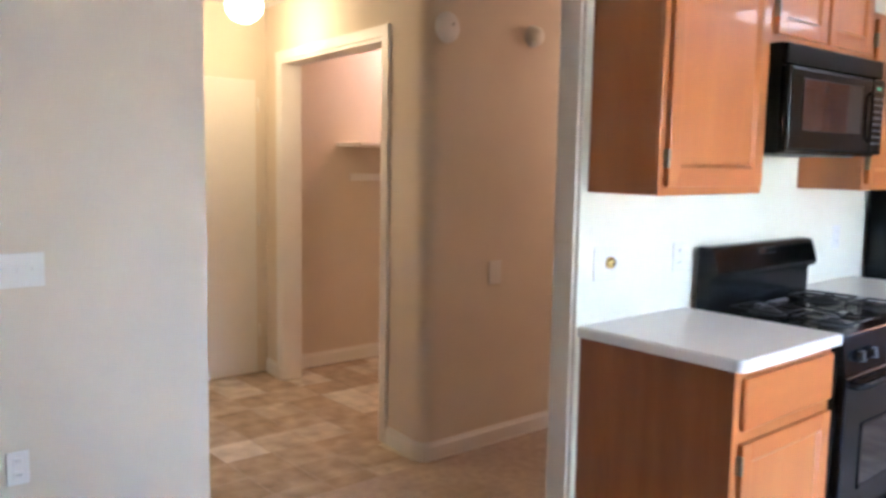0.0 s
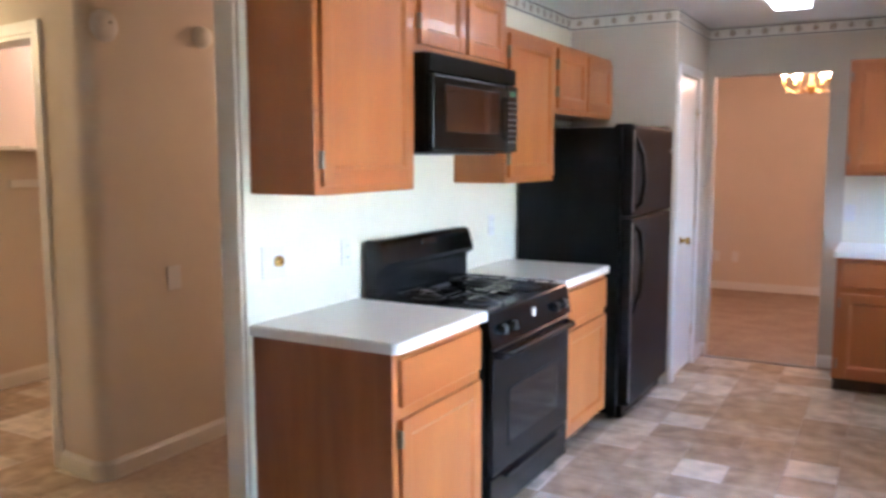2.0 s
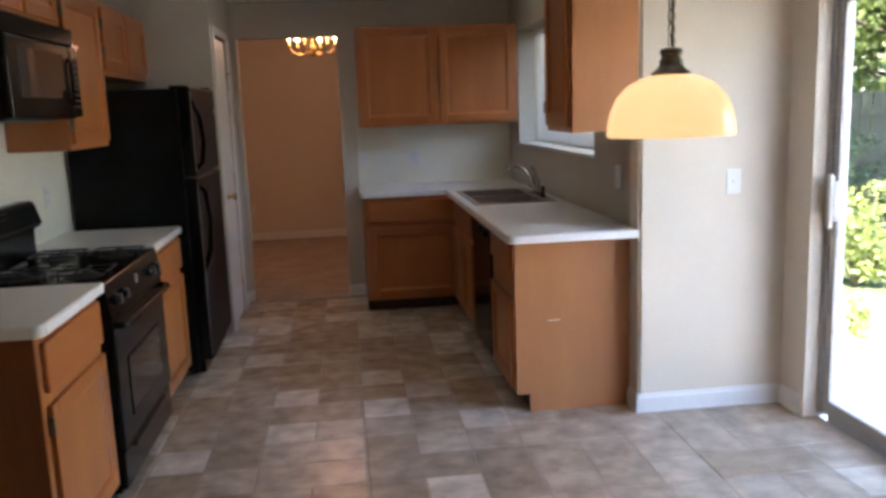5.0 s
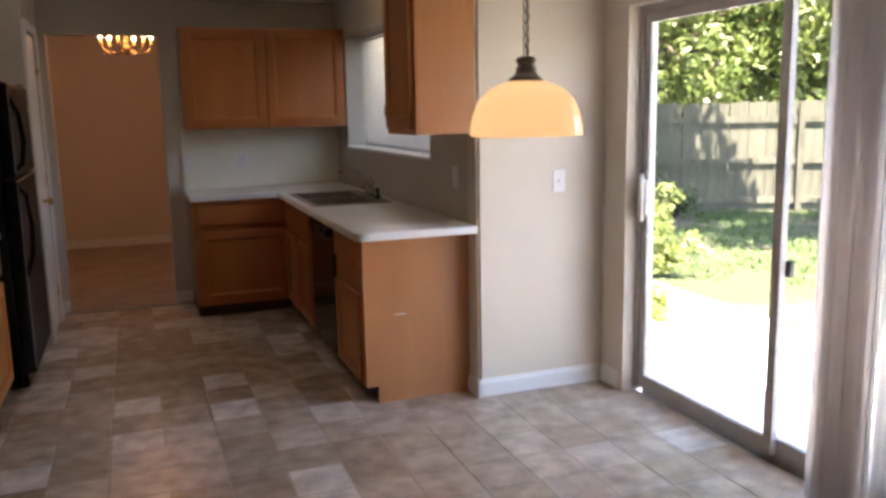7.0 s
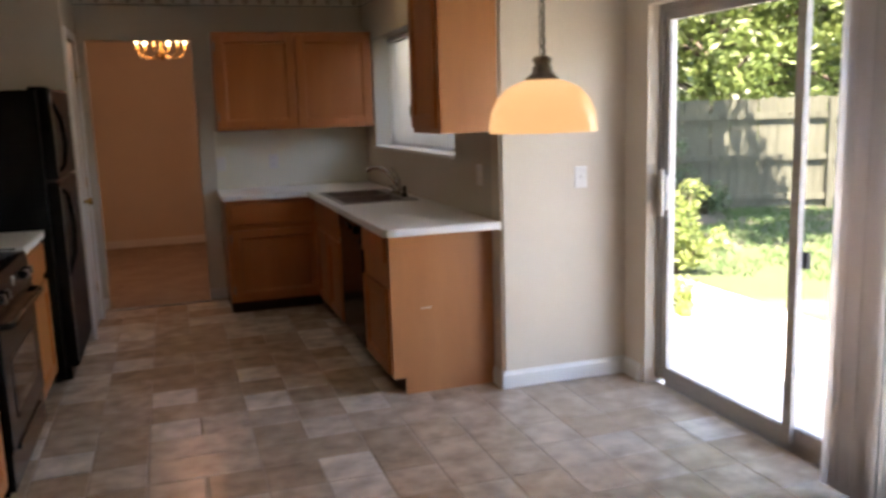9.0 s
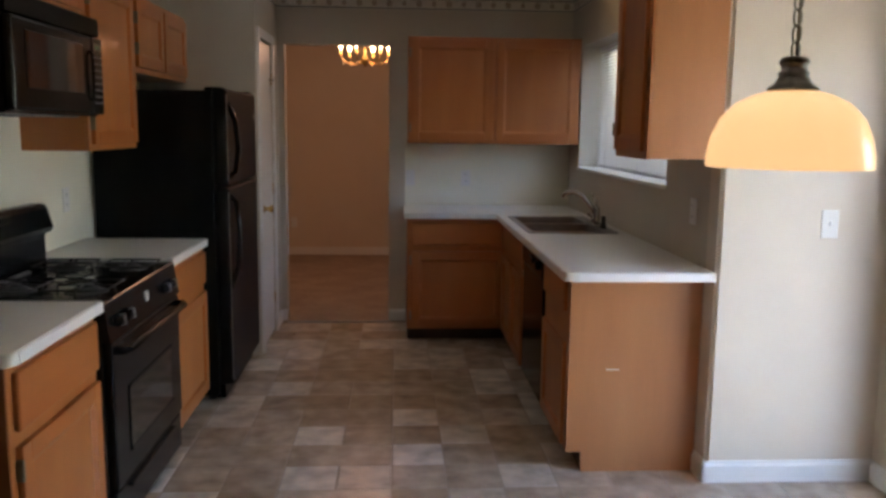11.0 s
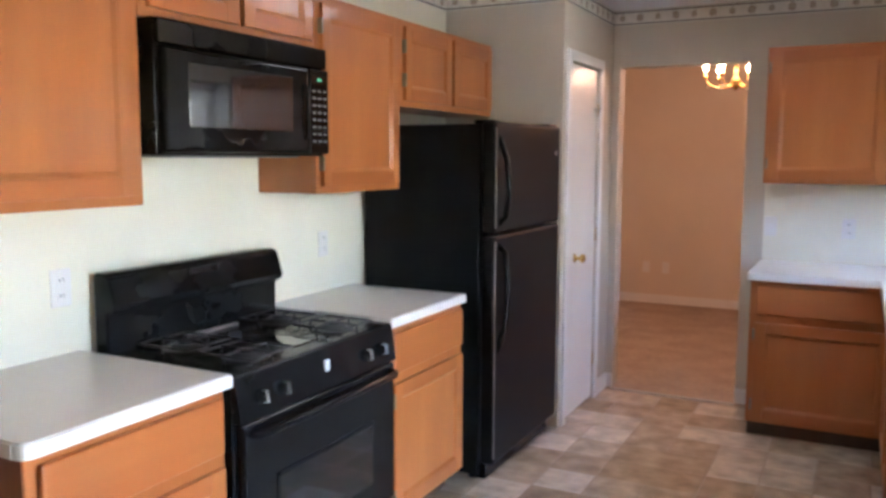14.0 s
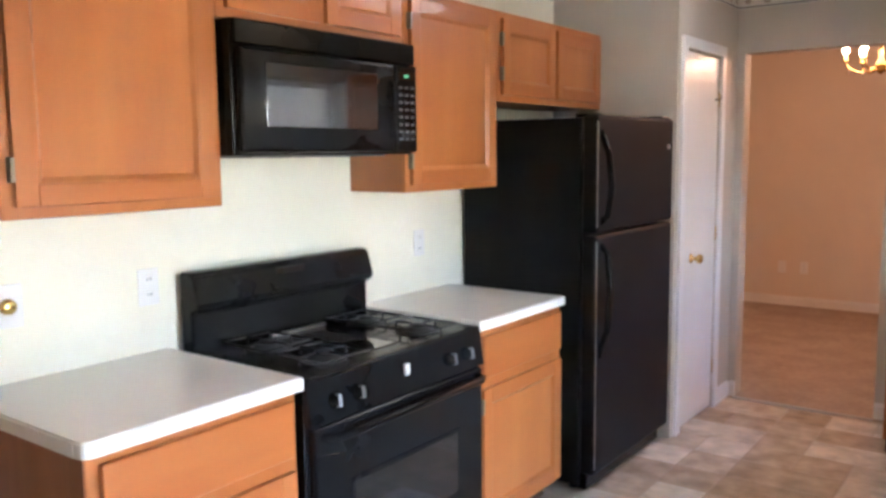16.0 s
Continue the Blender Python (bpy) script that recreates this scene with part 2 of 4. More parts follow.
def prism(pts, z0, z1):
    bm = bmesh.new()
    lo = [bm.verts.new((x, y, z0)) for x, y in pts]
    hi = [bm.verts.new((x, y, z1)) for x, y in pts]
    bm.faces.new(lo[::-1])
    bm.faces.new(hi)
    for i in range(len(pts)):
        j = (i + 1) % len(pts)
        bm.faces.new((lo[i], lo[j], hi[j], hi[i]))
    bmesh.ops.recalc_face_normals(bm, faces=bm.faces[:])
    return bm


def lathe(profile, n=32, bm=None, m=None):
    """A solid of revolution round z from (radius, height) pairs."""
    bm = bm or bmesh.new()
    rings = []
    for r, z in profile:
        if r < 1e-5:
            rings.append([bm.verts.new((0, 0, z))])
        else:
            rings.append([bm.verts.new((r * math.cos(2 * math.pi * k / n), r * math.sin(2 * math.pi * k / n), z)) for k in range(n)])
    made = []
    for a, b in zip(rings, rings[1:]):
        for k in range(n):
            q = [a[k % len(a)], a[(k + 1) % len(a)], b[(k + 1) % len(b)], b[k % len(b)]]
            q = [v for i, v in enumerate(q) if v not in q[:i]]
            if len(q) > 2:
                made.append(bm.faces.new(q))
    if m is not None:
        bmesh.ops.transform(bm, matrix=m, verts=[v for ring in rings for v in ring])
    bmesh.ops.recalc_face_normals(bm, faces=made)
    for f in made:
        f.smooth = True
    return bm


def tube(pts, r, n=10, bm=None):
    """A round bar along points."""
    bm = bm or bmesh.new()
    pts = [Vector(p) for p in pts]
    rings, side = [], None
    for i, p in enumerate(pts):
        way = (pts[min(i + 1, len(pts) - 1)] - pts[max(i - 1, 0)]).normalized()
        if side is None:
            side = way.orthogonal().normalized()
        side = (side - way * side.dot(way)).normalized()
        up = way.cross(side)
        rings.append([bm.verts.new(p + r * (math.cos(2 * math.pi * k / n) * side + math.sin(2 * math.pi * k / n) * up)) for k in range(n)])
    for a, b in zip(rings, rings[1:]):
        for k in range(n):
            bm.faces.new((a[k], a[(k + 1) % n], b[(k + 1) % n], b[k])).smooth = True
    bm.faces.new(rings[0][::-1])
    bm.faces.new(rings[-1])
    return bm


def arc(p, q, r, way, n=10):
    """Points of a bow from p to q that bulges r along way."""
    p, q, way = Vector(p), Vector(q), Vector(way)
    return [p.lerp(q, k / n) + way * r * math.sin(math.pi * k / n) for k in range(n + 1)]


def mesh_of(name, bm, mat):
    data = bpy.data.meshes.new(name)
    bm.to_mesh(data)
    bm.free()
    data.materials.append(mat)
    return data


def part(name, bm, mat, parent, label="", m=None):
    ob = new(name, mesh_of(name, bm, mat))
    ob.parent = parent
    if m is not None:
        ob.matrix_local = m
    return tagged(ob, label)


def thing(name, m, label, category, group=""):
    ob = new(name)
    ob.empty_display_size = 0.1
    ob.matrix_world = m
    return tagged(ob, label, category, group)


def setting(name, bm, mat, label, category=""):
    return tagged(new(name, mesh_of(name, bm, mat)), label, category or name.split("_")[0], kind="structure")


def wall_cells(bm, s1, z1, t, holes, m):
    """Wall panels along local x from 0 to s1, thickness 0..t in y, with openings (a, b, low, high)."""
    xs = sorted({0, s1, *[v for h in holes for v in h[:2]]})
    zs = sorted({0, z1, *[v for h in holes for v in h[2:]]})
    for a, b in zip(xs, xs[1:]):
        for c, d in zip(zs, zs[1:]):
            if not any(h[0] <= a and b <= h[1] and h[2] <= c and d <= h[3] for h in holes):
                box(bm, a, b, 0, t, c, d, m)
    bmesh.ops.remove_doubles(bm, verts=bm.verts[:], dist=1e-5)
    seen = {}
    for f in bm.faces[:]:
        seen.setdefault(frozenset(f.verts), []).append(f)
    doubled = [f for fs in seen.values() if len(fs) > 1 for f in fs]
    bmesh.ops.delete(bm, geom=doubled, context="FACES_ONLY")
    return bm


H = 2.43
# plan: kitchen west wall face x = 0, far wall face y = 4.20, sink wall face x = 2.90, glazed wall face x = 3.63

# ---- floors and ceiling ----
bm = bmesh.new()
box(bm, -0.07, 3.71, -2.66, 4.16, -0.05, -0.0025)
vinyl = setting("floor_kitchen", bm, M_GROUT, "printed stone-block vinyl floor in the kitchen", "floor")
bm = bmesh.new()
box(bm, -3.2, -1.14, -0.9, 2.9, -0.05, -0.0025)
foyer = setting("floor_foyer", bm, M_GROUT, "printed stone-block vinyl floor in the foyer", "floor")
bm = bmesh.new()
box(bm, -1.14, -0.07, -4.7, 4.3, -0.05, 0.004)
box(bm, -0.07, 3.68, -4.7, -2.66, -0.05, 0.004)
box(bm, -1.7, -1.14, -4.7, -0.9, -0.05, 0.004)
setting("floor_carpet_hall", bm, M_CARPET, "worn beige carpet of the corridor and living room", "carpet")
bm = bmesh.new()
box(bm, -0.4, 4.4, 4.16, 7.65, -0.05, 0.006)
setting("floor_carpet_dining", bm, M_CARPET, "beige carpet of the dining room", "carpet")
bm = bmesh.new()
box(bm, -4.6, 3.83, -4.7, 4.33, H, H + 0.1)
box(bm, -4.6, 4.4, 4.33, 7.65, H, H + 0.1)
setting("ceiling", bm, M_CEIL, "white textured ceiling", "ceiling")

# ---- walls ----
bm = bmesh.new()
box(bm, -0.11, 0.0, 0.04, 4.32, 0, H)
bmesh.ops.bevel(bm, geom=[e for e in bm.edges if abs(e.verts[0].co.z - e.verts[1].co.z) > 1 and e.verts[0].co.y < 0.1], offset=0.012, segments=3, affect="EDGES")
setting("wall_kitchen_west", bm, M_WALL, "cream painted wall between kitchen and corridor", "wall")
bm = bmesh.new()
box(bm, 0.0005, 0.0025, 0.054, 3.24, 0.002, 2.334)
setting("backsplash_west", bm, M_SPLASH, "white painted kitchen wall face behind the stove", "wall")
bm = bmesh.new()
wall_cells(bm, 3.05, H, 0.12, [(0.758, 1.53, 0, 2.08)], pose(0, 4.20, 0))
setting("wall_kitchen_far", bm, M_KWALL, "beige painted wall with a doorway to the dining room", "wall")
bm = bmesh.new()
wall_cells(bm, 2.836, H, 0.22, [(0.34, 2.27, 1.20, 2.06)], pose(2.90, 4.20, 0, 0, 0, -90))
setting("wall_sink", bm, M_KWALL, "beige painted wall above the sink", "wall")
bm = bmesh.new()
box(bm, 2.90, 3.63, 1.244, 1.364, 0, H)
bmesh.ops.bevel(bm, geom=[e for e in bm.edges if abs(e.verts[0].co.z - e.verts[1].co.z) > 1 and e.verts[0].co.y < 1.3 and e.verts[0].co.x < 3], offset=0.015, segments=3, affect="EDGES")
setting("wall_jog", bm, M_WALL, "cream painted wall beside the sliding door", "wall")
bm = bmesh.new()
wall_cells(bm, 6.064, H, 0.16, [(0.334, 2.064, 0, 1.97)], pose(3.63, 1.364, 0, 0, 0, -90))
setting("wall_glazed", bm, M_WALL, "cream painted wall with the sliding glass door", "wall")
bm = bmesh.new()
box(bm, -1.27, 3.79, -4.82, -4.7, 0, H)
setting("wall_living_back", bm, M_WALL, "cream painted living room wall", "wall")
bm = bmesh.new()
box(bm, -1.27, -1.15, -4.7, -0.76, 0, H)
bmesh.ops.bevel(bm, geom=[e for e in bm.edges if abs(e.verts[0].co.z - e.verts[1].co.z) > 1 and e.verts[0].co.y > -1], offset=0.012, segments=3, affect="EDGES")
setting("wall_living_west", bm, M_WALL, "cream painted wall with light switches", "wall")
bm = bmesh.new()
box(bm, -3.26, -3.14, -1.2, 0.72, 0, H)
setting("wall_foyer_end", bm, M_WALL, "cream foyer wall with a flush white door", "wall")
bm = bmesh.new()
box(bm, -3.14, -1.27, -1.02, -0.9, 0, H)
setting("wall_foyer_south", bm, M_WALL, "cream foyer side wall", "wall")
# closet wall: runs from the rounded corner, slightly askew
CORNER, ALONG = Vector((-1.15, 0.315, 0)), Vector((-1.345, 0.17, 0)).normalized()
CANGLE = math.degrees(math.atan2(ALONG.y, ALONG.x))
INTO = Vector((-ALONG.y, ALONG.x, 0)) * -1  # towards the closet


def closet(s, d):
    return CORNER + ALONG * s + INTO * d


pts = []
for k in range(9):
    a = k / 8
    p0, p1, p2 = closet(0.09, 0), CORNER, CORNER + Vector((0, 0.09, 0))
    p = (1 - a) ** 2 * p0 + 2 * a * (1 - a) * p1 + a * a * p2
    pts.append((p.x, p.y))
poly = [tuple(closet(0.39, 0.12)[:2]), tuple(closet(0.39, 0)[:2])] + pts + [(-1.15, 4.2), (-1.27, 4.2), (-1.27, closet(0.12, 0.12).y + 0.02)]
setting("wall_corridor", prism(poly, 0, H), M_WALL, "beige corridor wall with a rounded corner", "wall")
m_closet = Matrix.Translation(CORNER) @ Matrix(((ALONG.x, INTO.x, 0, 0), (ALONG.y, INTO.y, 0, 0), (0, 0, 1, 0), (0, 0, 0, 1)))
bm = bmesh.new()
box(bm, 0.39, 1.74, 0, 0.12, 2.07, H, m_closet)
box(bm, 1.74, 2.01, 0, 0.12, 0, H, m_closet)
bmesh.ops.recalc_face_normals(bm, faces=bm.faces[:])
setting("wall_closet_front", bm, M_WALL, "cream wall round the closet opening", "wall")
bm = bmesh.new()
box(bm, -3.17, -3.05, 0.725, 2.87, 0, H)
box(bm, -3.05, -1.27, 2.75, 2.87, 0, H)
bmesh.ops.recalc_face_normals(bm, faces=bm.faces[:])
setting("wall_closet_back", bm, M_WALL, "beige closet walls", "wall")
bm = bmesh.new()
box(bm, -1.27, -0.11, 4.2, 4.3, 0, H)
setting("wall_corridor_end", bm, M_WALL, "beige corridor end wall", "wall")
# pantry
bm = bmesh.new()
box(bm, 0.0, 0.61, 3.24, 3.34, 0, H)
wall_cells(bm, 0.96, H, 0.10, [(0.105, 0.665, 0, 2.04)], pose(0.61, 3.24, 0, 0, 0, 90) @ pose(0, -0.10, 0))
setting("wall_pantry", bm, M_KWALL, "beige painted pantry walls", "wall")
# dining room
bm = bmesh.new()
box(bm, -0.42, 4.4, 7.5, 7.65, 0, H)
setting("wall_dining_far", bm, M_WALL, "beige dining room wall", "wall")
bm = bmesh.new()
box(bm, -0.42, -0.30, 4.33, 7.5, 0, H)
setting("wall_dining_west", bm, M_WALL, "beige dining room side wall", "wall")
bm = bmesh.new()
box(bm, 4.28, 4.4, 4.20, 7.5, 0, H)
box(bm, 3.05, 4.28, 4.20, 4.32, 0, H)
setting("wall_dining_east", bm, M_WALL, "beige dining room side wall", "wall")


def baseboard(name, p, q, out, h=0.095, t=0.014):
    """A moulded board from p to q along a wall, its face t towards out."""
    p, q, out = Vector((*p, 0)), Vector((*q, 0)), Vector((*out, 0)).normalized()
    bm = bmesh.new()
    prof = [(0, 0.001), (t, 0.001), (t, h * 0.78), (t * 0.55, h * 0.9), (t * 0.45, h), (0, h)]
    a = [bm.verts.new(p + out * d + Vector((0, 0, z))) for d, z in prof]
    b = [bm.verts.new(q + out * d + Vector((0, 0, z))) for d, z in prof]
    n = len(prof)
    for i in range(n):
        bm.faces.new((a[i], a[(i + 1) % n], b[(i + 1) % n], b[i]))
    bm.faces.new(a)
    bm.faces.new(b[::-1])
    bmesh.ops.recalc_face_normals(bm, faces=bm.faces[:])
    return setting(name, bm, M_TRIM, "white painted baseboard", "baseboard")


baseboard("baseboard_jog", (2.886, 1.244), (3.63, 1.244), (0, -1))
baseboard("baseboard_jog_side", (2.90, 1.230), (2.90, 1.364), (-1, 0))
baseboard("baseboard_glazed", (3.63, 1.229), (3.63, 1.064), (-1, 0))
baseboard("baseboard_glazed_south", (3.63, -0.735), (3.63, -4.7), (-1, 0))
baseboard("baseboard_far", (0.724, 4.20), (0.758, 4.20), (0, -1))
baseboard("baseboard_far_east", (1.53, 4.20), (1.66, 4.20), (0, -1))
baseboard("baseboard_pantry", (0.71, 3.96), (0.71, 4.20), (1, 0))
baseboard("baseboard_dining", (-0.3, 7.5), (4.28, 7.5), (0, -1))
baseboard("baseboard_dining_west", (-0.3, 4.33), (-0.3, 7.486), (1, 0))
baseboard("baseboard_corridor", (-1.15, 0.405), (-1.15, 4.2), (1, 0))
for a, b in zip(pts, pts[1:]):
    baseboard("baseboard_corner", a, b, (b[1] - a[1], a[0] - b[0]))
baseboard("baseboard_closet_end", closet(0.33, 0)[:2], closet(0.09, 0)[:2], -INTO.xy)
baseboard("baseboard_closet", (-3.05, 0.725), (-3.05, 2.75), (1, 0), 0.10)
baseboard("baseboard_closet_back", (-3.036, 2.75), (-1.27, 2.75), (0, -1), 0.10)
baseboard("baseboard_living_west", (-1.15, -4.7), (-1.15, -0.76), (1, 0))
baseboard("baseboard_living_back", (-1.15, -4.7), (3.63, -4.7), (0, 1))
baseboard("baseboard_foyer", closet(1.80, 0)[:2], closet(2.0, 0)[:2], -INTO.xy)
baseboard("baseboard_kitchen_end", (-0.11, 0.04), (0.0, 0.04), (0, -1))


def casing(name, m, a, b, h, wide=0.055, t=0.016, label="white painted door casing"):
    """Trim round an opening a..b high h, in the local plane y = 0, towards -y."""
    bm = bmesh.new()
    box(bm, a - wide, a, -t, 0, 0.001, h, m)
    box(bm, b, b + wide, -t, 0, 0.001, h, m)
    box(bm, a - wide, b + wide, -t - 0.002, 0, h, h + wide, m)
    bmesh.ops.recalc_face_normals(bm, faces=bm.faces[:])
    return setting(name, bm, M_TRIM, label, "trim")


casing("trim_pantry", pose(0.71, 3.24, 0, 0, 0, 90), 0.105, 0.665, 2.04, 0.055)
casing("trim_closet", m_closet, 0.39, 1.74, 2.07, 0.055)
bm = bmesh.new()
box(bm, 1.72, 1.738, -0.01, 0.13, 0.001, 2.07, m_closet)
box(bm, 0.392, 0.41, -0.01, 0.13, 0.001, 2.07, m_closet)
box(bm, 0.41, 1.72, -0.01, 0.13, 2.05, 2.068, m_closet)
bmesh.ops.recalc_face_normals(bm, faces=bm.faces[:])
setting("trim_closet_jamb", bm, M_TRIM, "white painted closet jamb", "trim")
bm = bmesh.new()
box(bm, 0.758, 1.53, 4.15, 4.175, -0.005, 0.008)
setting("trim_threshold", bm, M_ALU, "metal strip between vinyl and carpet", "threshold")

# ---- wallpaper border ----


def border(name, p, q, out, z0=2.335, z1=2.427):
    p, q, out = Vector((*p, 0)), Vector((*q, 0)), Vector((*out, 0)).normalized()
    way = (q - p).normalized()
    n = (q - p).length
    m = Matrix.Translation(p) @ Matrix(((way.x, out.x, 0, 0), (way.y, out.y, 0, 0), (0, 0, 1, 0), (0, 0, 0, 1)))
    bm = bmesh.new()
    box(bm, 0, n, 0.0005, 0.0025, z0, z1, m)
    bmesh.ops.recalc_face_normals(bm, faces=bm.faces[:])
    ob = setting(name, bm, M_PAPER, "cream wallpaper border with small dull motifs", "border")
    bm = bmesh.new()
    for z in (z0 + 0.006, z1 - 0.014):
        box(bm, 0, n, 0.0026, 0.0036, z, z + 0.008, m)
    bmesh.ops.recalc_face_normals(bm, faces=bm.faces[:])
    part("border_line", bm, M_LINE, ob)
    bm = bmesh.new()
    k = int(n / 0.105)
    mid = (z0 + z1) / 2
    for i in range(k):
        c = (i + 0.5) * n / k
        r = 0.024 if i % 2 else 0.019
        vs = [bm.verts.new(m @ Vector((c + r * math.cos(a * math.pi / 4) * (1.15 if a % 2 else 0.9), 0.003, mid + r * math.sin(a * math.pi / 4)))) for a in range(8)]
        ext = bmesh.ops.extrude_face_region(bm, geom=[bm.faces.new(vs)])
        bmesh.ops.translate(bm, vec=out * 0.0006, verts=[v for v in ext["geom"] if isinstance(v, bmesh.types.BMVert)])
        box(bm, c - 0.003, c + 0.003, 0.0027, 0.0034, mid + r, mid + r + 0.014, m)
    bmesh.ops.recalc_face_normals(bm, faces=bm.faces[:])
    part("border_motif", bm, M_MOTIF, ob)


border("border_far", (0.71, 4.20), (2.90, 4.20), (0, -1))
border("border_pantry", (0.0, 3.24), (0.71, 3.24), (0, -1))
border("border_pantry_side", (0.71, 3.24), (0.71, 4.20), (1, 0))
border("border_west", (0.0, 0.06), (0.0, 3.24), (1, 0))
border("border_sink", (2.90, 1.364), (2.90, 4.20), (-1, 0))

# ---- cabinets ----


def panel_door(w, h, name="door", parent=None, x=0.0, z=0.0, y=0.0, rail=0.055, t=0.019):
    """A framed door with a recessed flat panel; front at y - t."""
    ob = part(name, rbox(0, rail, -t, 0, 0, h, 0.003), M_WOOD, parent, m=pose(x, y, z))
    # stiles and rails are pieces of the door
    part("stile", rbox(w - rail, w, -t, 0, 0, h, 0.003), M_WOOD, ob)
    part("rail", rbox(rail, w - rail, -t + 0.0005, 0, 0, rail, 0.003), M_WOODH, ob)
    part("rail", rbox(rail, w - rail, -t + 0.0005, 0, h - rail, h, 0.003), M_WOODH, ob)
    part("panel", rbox(rail - 0.002, w - rail + 0.002, -t + 0.012, -0.002, rail - 0.002, h - rail + 0.002, 0.002), M_WOOD, ob)
    bm = bmesh.new()
    loops = []
    for inset, deep in ((0.0, 0.0015), (0.004, 0.0015), (0.016, 0.0117), (0.0, 0.0117)):
        a, b = rail + inset, -t + deep
        loops.append([bm.verts.new(p) for p in ((a, b, a), (w - a, b, a), (w - a, b, h - a), (a, b, h - a))])
    for k in range(3):
        for q in range(4):
            bm.faces.new((loops[k][q], loops[k][(q + 1) % 4], loops[k + 1][(q + 1) % 4], loops[k + 1][q]))
    bmesh.ops.recalc_face_normals(bm, faces=bm.faces[:])
    part("panel_moulding", bm, M_WOOD, ob)
    return ob


def hinge(ob, x, z):
    part("hinge", rbox(x - 0.006, x + 0.006, -0.024, -0.002, z - 0.03, z + 0.03, 0.003), M_PEWTER, ob, "dark metal hinge")


def upper_cabinet(m, w, h, d, doors, label, group="", gap=0.028, side=None):
    ob = thing("wall_cabinet", m, label, "cabinet", group)
    bm = rbox(0, w, -d, 0, 0, h, 0.002, 1)
    part("body", bm, side or M_WOOD, ob)
    part("face_frame", rbox(-0.001, w + 0.001, -d - 0.012, -d, -0.001, h + 0.001, 0.003), M_WOOD, ob)
    n = doors
    wide = (w - gap * (n + 1)) / n
    for k in range(n):
        x = gap + k * (wide + gap)
        door = panel_door(wide, h - 2 * gap, "door", ob, x, gap, -d - 0.0125)
        if k == 0:
            hinge(door, -0.006, 0.09)
            hinge(door, -0.006, h - 2 * gap - 0.09)
    return ob


def base_cabinet(m, w, h, d, label, layout="drawer", group="", left_end=False):
    ob = thing("base_cabinet", m, label, "cabinet", group)
    part("body", rbox(0, w, -d, 0, 0.09, h, 0.002, 1), M_WOOD, ob)
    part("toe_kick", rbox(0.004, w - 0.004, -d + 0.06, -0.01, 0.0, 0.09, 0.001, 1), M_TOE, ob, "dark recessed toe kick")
    part("face_frame", rbox(-0.001, w + 0.001, -d - 0.012, -d, 0.089, h, 0.003), M_WOOD, ob)
    g = 0.03
    if layout == "drawer":
        part("drawer_front", rbox(g, w - g * 0.5, -d - 0.031, -d - 0.0125, h - 0.187, h - 0.025, 0.007, 3), M_WOODH, ob)
        door = panel_door(w - g * 1.5, h - 0.09 - 0.247, "door", ob, g, 0.11, -d - 0.0125)
        hinge(door, -0.006, 0.08)
        hinge(door, -0.006, h - 0.40)
    elif layout == "sink":
        part("false_front", rbox(g, w - g, -d - 0.031, -d - 0.0125, h - 0.187, h - 0.025, 0.007, 3), M_WOODH, ob)
        wide = (w - 3 * g) / 2
        for k in range(2):
            panel_door(wide, h - 0.09 - 0.247, "door", ob, g + k * (wide + g), 0.11, -d - 0.0125)
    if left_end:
        # end face darkened in colour for the shade on that side
        part("end_panel", rbox(-0.004, 0.0, -d - 0.010, 0, 0.0, h, 0.001, 1), M_WOOD_SHADED, ob)
    return ob


def west(y, z=0.0, x=0.0):
    return pose(x, y, z, 0, 0, 90)


CT = 0.905  # worktop height
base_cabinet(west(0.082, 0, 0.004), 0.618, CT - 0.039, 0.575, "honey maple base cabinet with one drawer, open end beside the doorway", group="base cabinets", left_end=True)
base_cabinet(west(1.594, 0, 0.004), 0.642, CT - 0.039, 0.575, "honey maple base cabinet between stove and refrigerator", group="base cabinets")
TALL = 2.26
upper_cabinet(west(0.088, 1.368, 0.004), 0.634, TALL - 1.368, 0.270, 1, "tall honey maple wall cabinet with one framed door", "wall cabinets")
upper_cabinet(west(0.726, 1.912, 0.004), 0.848, TALL - 1.912, 0.270, 2, "short honey maple cabinet above the microwave", "wall cabinets")
upper_cabinet(west(1.578, 1.367, 0.004), 0.638, 0.756, 0.270, 1, "honey maple wall cabinet beside the microwave", "wall cabinets")
upper_cabinet(west(2.220, 1.738, 0.004), 1.016, 0.385, 0.270, 2, "short honey maple cabinet above the refrigerator", "wall cabinets")
# far wall
upper_cabinet(pose(1.668, 4.198, 1.372), 1.228, 0.743, 0.305, 2, "honey maple wall cabinet with two framed doors", "wall cabinets", 0.02)
base_cabinet(pose(1.662, 4.198, 0), 0.70, CT - 0.039, 0.60, "dark-looking maple base cabinet in the corner", group="base cabinets")
# sink wall: faces west
EAST = lambda y, z=0.0, out=0.0: pose(2.898 - out, y, z, 0, 0, -90)
RUN = 0.08  # pipe space behind the sink run
upper_cabinet(EAST(1.712, 1.367), 0.46, TALL - 1.367, 0.30, 1, "honey maple wall cabinet between window and corner", "wall cabinets", side=M_WOOD_SHEEN)
base_cabinet(EAST(3.515, 0, RUN), 0.94, CT - 0.039, 0.48, "maple sink base cabinet with a false drawer front", "sink", "base cabinets")
filler = thing("corner_filler", EAST(4.196, 0, RUN), "maple filler panel in the cabinet corner", "cabinet")
part("body", rbox(0.0, 0.678, -0.48, 0, 0.09, CT - 0.039, 0.002, 1), M_WOOD, filler)
